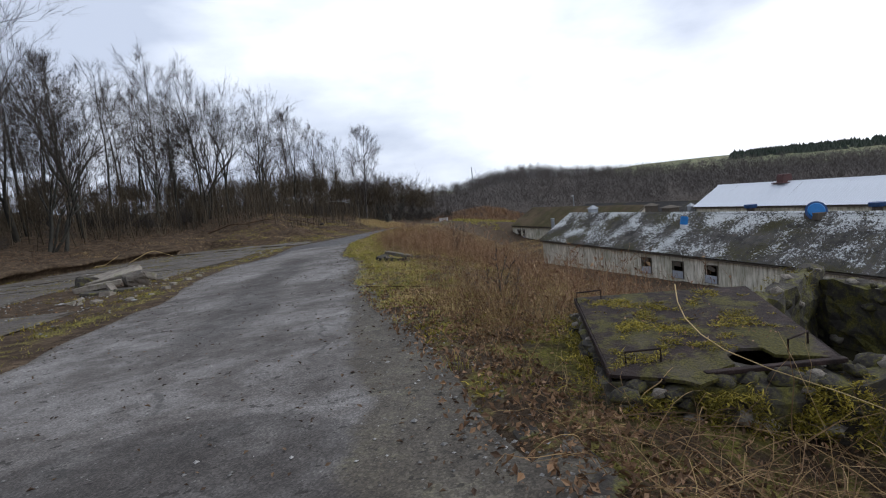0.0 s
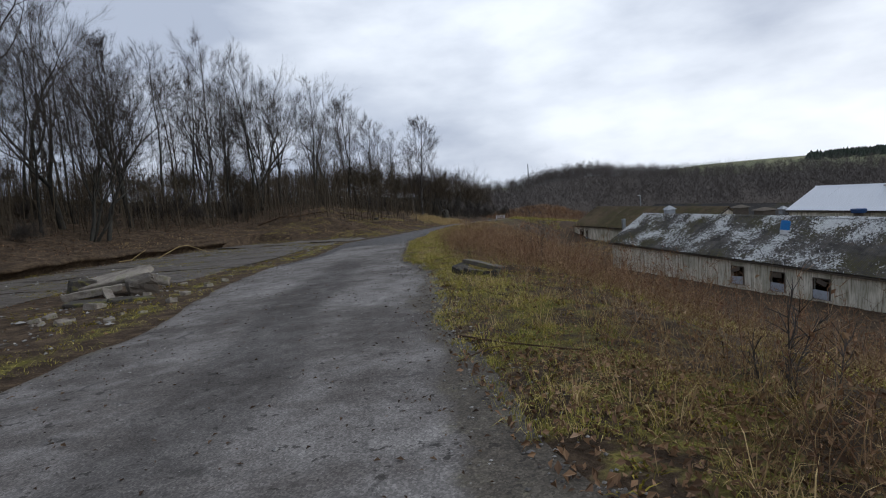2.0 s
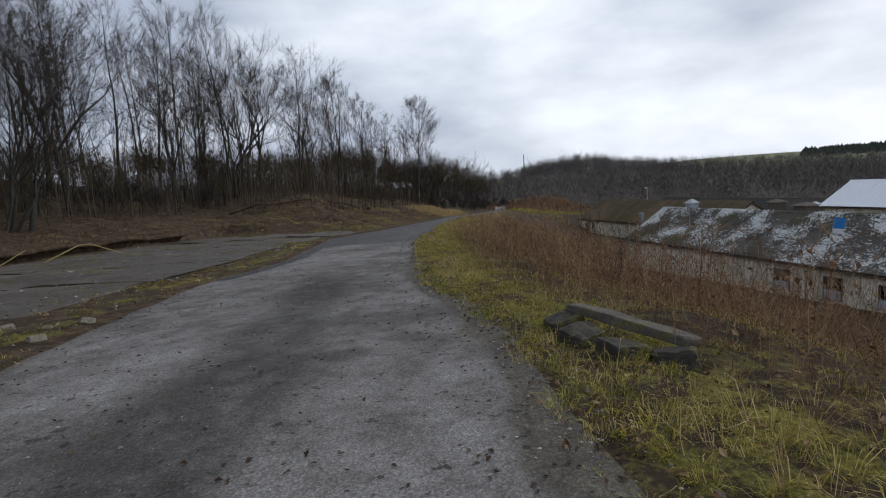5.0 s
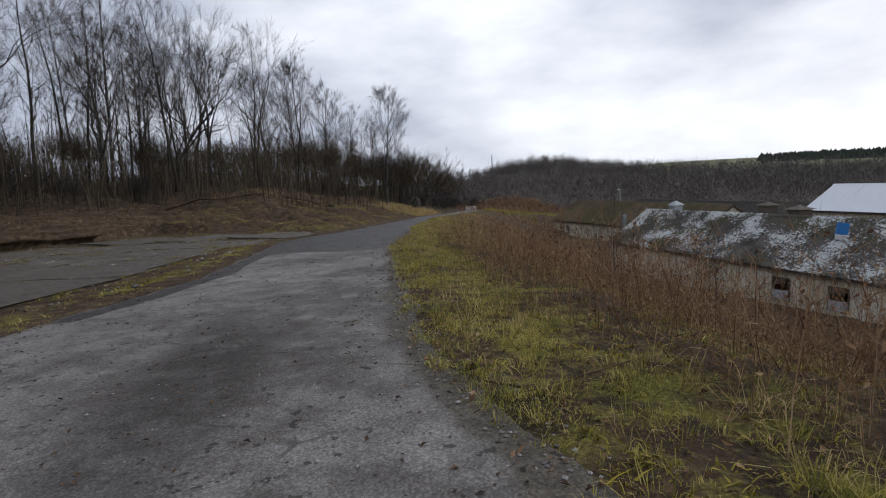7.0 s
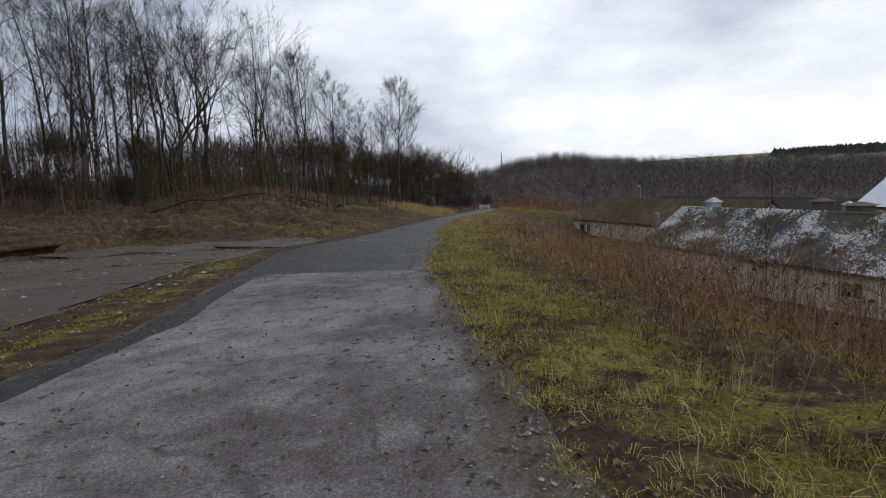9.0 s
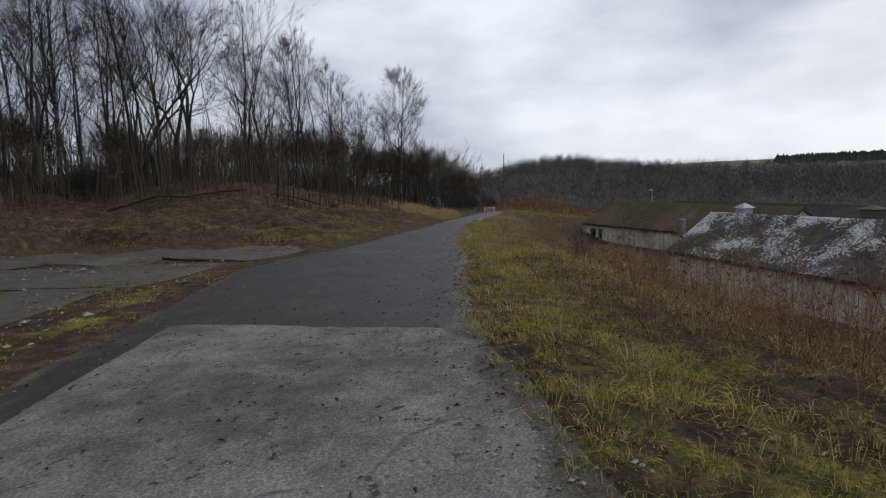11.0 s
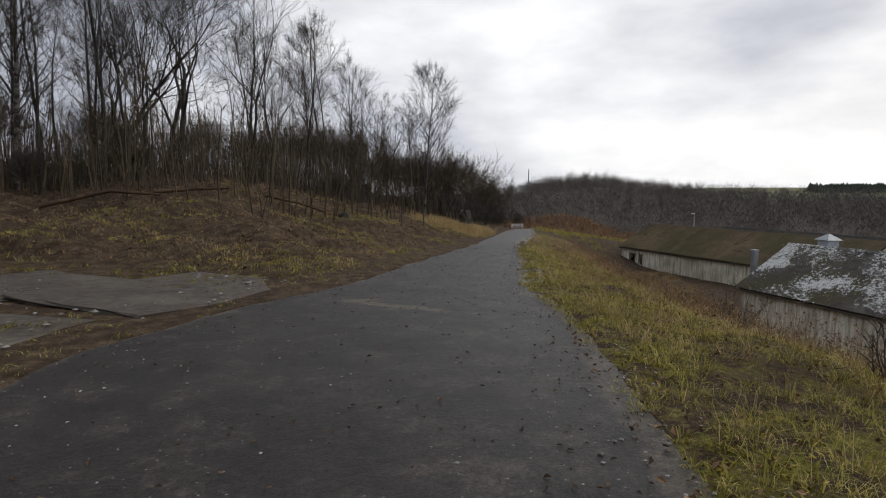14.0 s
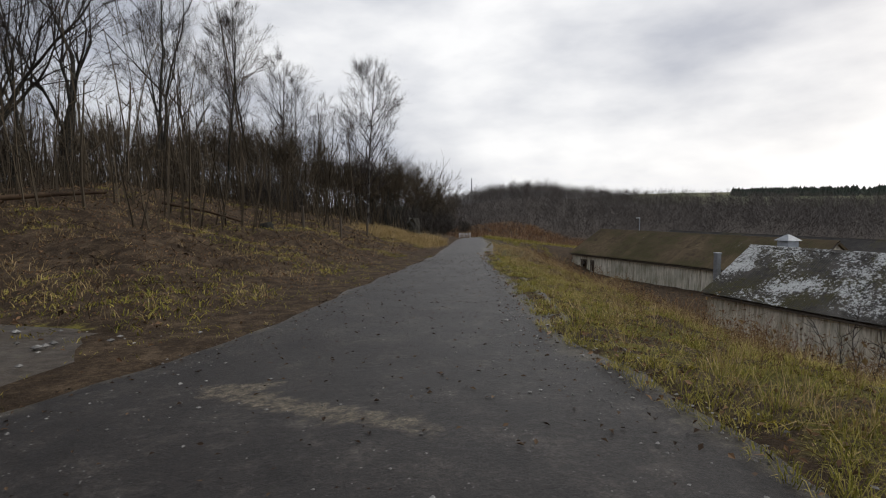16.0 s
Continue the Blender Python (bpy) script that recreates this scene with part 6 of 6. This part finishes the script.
# ---- the far side of the valley ----
def far_wood(n, rlo, rhi, blo, bhi, hlo, hhi, per, wide, dens=None):
    r = np.sqrt(nrng.uniform(rlo ** 2, rhi ** 2, n))
    b = np.radians(nrng.uniform(blo, bhi, n))
    x, y = r * np.sin(b), 38 + r * np.cos(b)
    if dens is not None:
        k = nrng.random(n) < dens(x, y, r, np.degrees(b))
        x, y = x[k], y[k]
    p = np.stack([x, y, land(x, y)], -1)
    h = nrng.uniform(hlo, hhi, len(p))
    q = np.repeat(p, per, 0)
    hq = np.repeat(h, per)
    o = q + np.stack([nrng.normal(0, 0.9, len(q)), nrng.normal(0, 0.9, len(q)), hq * nrng.uniform(0.0, 0.72, len(q))], -1)
    d = unit(np.stack([nrng.normal(0, 0.6, len(q)), nrng.normal(0, 0.6, len(q)), nrng.uniform(0.4, 1.0, len(q))], -1))
    side = unit(np.cross(d, nrng.normal(0, 1, (len(q), 3)))) * wide
    l = (hq * nrng.uniform(0.18, 0.38, len(q)))[:, None]
    v = np.stack([o - side, o + side, o + d * l], 1).reshape(-1, 3)
    return [(v, np.arange(len(v)).reshape(-1, 3))]


def off_sheds(x, y, r, b):
    return np.where((y < 138) & (x > 22) & (x < 95), 0.0, 1.0)


stuff("far_woods", far_wood(4400, 165, 345, 4, 82, 4.5, 11.0, 32, 0.058) + far_wood(420, 300, 345, 14, 32, 5.0, 9.0, 40, 0.05) + far_wood(110, 300, 335, 16.5, 25.5, 6.5, 13.0, 60, 0.05), M_WOODS, "bare winter woodland covering the far hillside", "woods")
stuff("valley_scrub", far_wood(900, 100, 172, 8, 80, 2.0, 4.5, 22, 0.05, off_sheds), M_WOODS, "bare scrub on the valley floor beyond the sheds", "scrub")
gp = np.stack([nrng.normal(44, 11, 1500), nrng.normal(152, 8, 1500), np.zeros(1500)], -1)
gp[:, 2] = land(gp[:, 0], gp[:, 1])
stuff("mound_scrub", [tufts(gp, 8, 0.5, 0.6, 1.6, 0.04, 0.5)], M_STALK, "rust-brown scrub covering a low mound", "scrub")
gp = np.stack([nrng.uniform(20, 50, 1500), nrng.uniform(116, 140, 1500), np.zeros(1500)], -1)
gp = gp[((gp[:, 0] < 36) | (gp[:, 1] > 124)) & (gp[:, 0] > re(gp[:, 1]) + 0.5)]
gp[:, 2] = land(gp[:, 0], gp[:, 1])
stuff("valley_grass", [tufts(gp, 9, 0.3, 0.2, 0.6, 0.02, 0.6)], M_GRASS, "yellow-green rough grass beyond the sheds", "grass")
n = 900
b = np.radians(nrng.uniform(41.5, 60, n))
r = nrng.uniform(640, 800, n)
keep = (np.degrees(b) < 49) | (nrng.random(n) < 0.35)
b, r = b[keep], r[keep]
p = np.stack([r * np.sin(b), 38 + r * np.cos(b), np.zeros(len(b))], -1)
p[:, 2] = land(p[:, 0], p[:, 1])
h = nrng.uniform(4, 7.5, len(p))
ang = np.arange(6) * np.pi / 3
ring = np.stack([np.cos(ang), np.sin(ang), 0 * ang], -1) * 3.6
v = np.concatenate([p[:, None] + ring[None], (p + np.stack([0 * h, 0 * h, h], -1))[:, None]], 1).reshape(-1, 3)
cf = np.array([(i, (i + 1) % 6, 6) for i in range(6)])
stuff("conifer_plantation", [(v, (cf[None] + np.arange(len(p))[:, None, None] * 7).reshape(-1, 3))], M_CONIFER, "dark conifer plantation on the far skyline", "woods")

# ---- the concrete yard ----
yard = thing("concrete_yard", "old cracked concrete yard in separate weathered slabs", "yard", kind="structure")
slab_meshes = []
for k in range(4):
    bm = box_bm(1, 1, 1, (0, 0, 0), 0, None, 0, 0, 3)
    for vt in bm.verts:
        kx = noise.noise_vector(vt.co * 4 + Vector((k * 9.1, 3, k)))
        if max(abs(vt.co.x), abs(vt.co.y)) > 0.4:
            vt.co.x += kx.x * 0.045
            vt.co.y += kx.y * 0.035
        vt.co.z += kx.z * 0.10
    me = bpy.data.meshes.new("concrete_slab")
    bm.to_mesh(me)
    bm.free()
    me.materials.append(M_SLAB)
    slab_meshes.append(me)
rng = random.Random(9)
y = 3.0
while y < 52:
    turn = math.atan2(-(float(le(np.array(y + 2))) - float(le(np.array(y - 2)))), 4)
    first = 1.5 if y < 38 else 0.75
    for k in range(4):
        x = float(le(np.array(y))) - first - 1.6 - 3.25 * k
        if float(bank_foot(np.array(x), np.array(y))) > -0.6 or (y < 22 and k == 0 and 13 < y):
            continue
        ob = new("concrete_slab", rng.choice(slab_meshes))
        ob.parent = yard
        ob.matrix_basis = pose(x, y, land1(x, y) - 0.012 + rng.uniform(-0.012, 0.012), rng.uniform(-0.5, 0.5) - 2.2, rng.uniform(-0.5, 0.5) + 0.8, math.degrees(turn)) @ Matrix.Diagonal((3.12, 4.08, 0.13, 1))
    y += 4.25
gp, _ = ground_points(5000, 3, 50, 1.3, 12, -1, lambda x, y, d: (bank_foot(x, y) < 0.1) * ((np.abs((d - 1.5) % 3.25) < 0.12) | (np.abs((y - 0.9) % 4.25) < 0.12) | (d < 1.7)))
stuff("joint_weeds", [tufts(gp, 8, 0.07, 0.03, 0.10, 0.006, 0.9)], M_GRASS, "moss and weeds in the joints of the yard", "weeds")

gp, _ = ground_points(13000, 3, 50, 0.4, 12.3, -1, lambda x, y, d: (bank_foot(x, y) < 0.1) * 0.6 * (wave(x, y, 1.5, 8.0) + 0.6 * wave(x, y, 0.5, 2.0) > 0.25))
gp[:, 2] += 0.05
stuff("yard_moss", [tufts(gp, 8, 0.07, 0.015, 0.06, 0.008, 1.4)], M_MOSS, "patches of moss spreading over the muddy yard", "moss")
gp, _ = ground_points(5200, 3, 48, 0.3, 12.0, -1, lambda x, y, d: (bank_foot(x, y) < 0.0) * (0.25 + 0.6 * (wave(x, y, 1.2, 13.0) > 0.2)))
gp[:, 2] += 0.055
sz_ = nrng.uniform(0.012, 0.05, len(gp)) * np.where(nrng.random(len(gp)) < 0.05, 2.2, 1.0)
v = (gp[:, None] + octa[None] * nrng.uniform(0.6, 1.3, (len(gp), 6, 3)) * sz_[:, None, None]).reshape(-1, 3)
stuff("yard_grit", [(v, (of[None] + np.arange(len(gp))[:, None, None] * 6).reshape(-1, 3))], M_STONE, "broken stones and grit strewn over the yard", "stones")

# ---- thin young trees and tangle inside the wood ----
def understory(n, ylo, yhi, dlo, dhi, hlo, hhi, per):
    y = nrng.uniform(ylo, yhi, n)
    x = le(y) - nrng.uniform(dlo, dhi, n)
    e = bank_foot(x, y)
    k = e > 5 + 3 * nrng.random(n)
    x, y = x[k], y[k]
    p = np.stack([x, y, land(x, y) - 0.1], -1)
    h = nrng.uniform(hlo, hhi, len(p)) * np.where(y > 100, 0.6, 1.0)
    v, f, q = canes(p, np.concatenate([nrng.normal(0, 0.10, (len(p), 2)), np.ones((len(p), 1))], 1), h, nrng.uniform(0.02, 0.055, len(p)), 4, 0.0, 0.05)
    i = nrng.integers(1, 5, (len(p), per))
    o = q[np.arange(len(p))[:, None], i].reshape(-1, 3) + nrng.normal(0, 0.15, (len(p) * per, 3))
    hq = np.repeat(h, per)
    d = unit(np.stack([nrng.normal(0, 0.6, len(o)), nrng.normal(0, 0.6, len(o)), nrng.uniform(0.3, 1.0, len(o))], -1))
    side = unit(np.cross(d, nrng.normal(0, 1, (len(o), 3)))) * 0.014
    l = (hq * nrng.uniform(0.10, 0.26, len(o)))[:, None]
    tv = np.stack([o - side, o + side, o + d * l], 1).reshape(-1, 3)
    return [(v, f), (tv, np.arange(len(tv)).reshape(-1, 3))]


stuff("wood_understory", understory(900, 8, 150, 5, 55, 4.0, 9.0, 26) + understory(4600, 8, 140, 4, 44, 1.0, 4.6, 18), M_THICKET, "dense thin saplings and undergrowth inside the wood", "undergrowth")
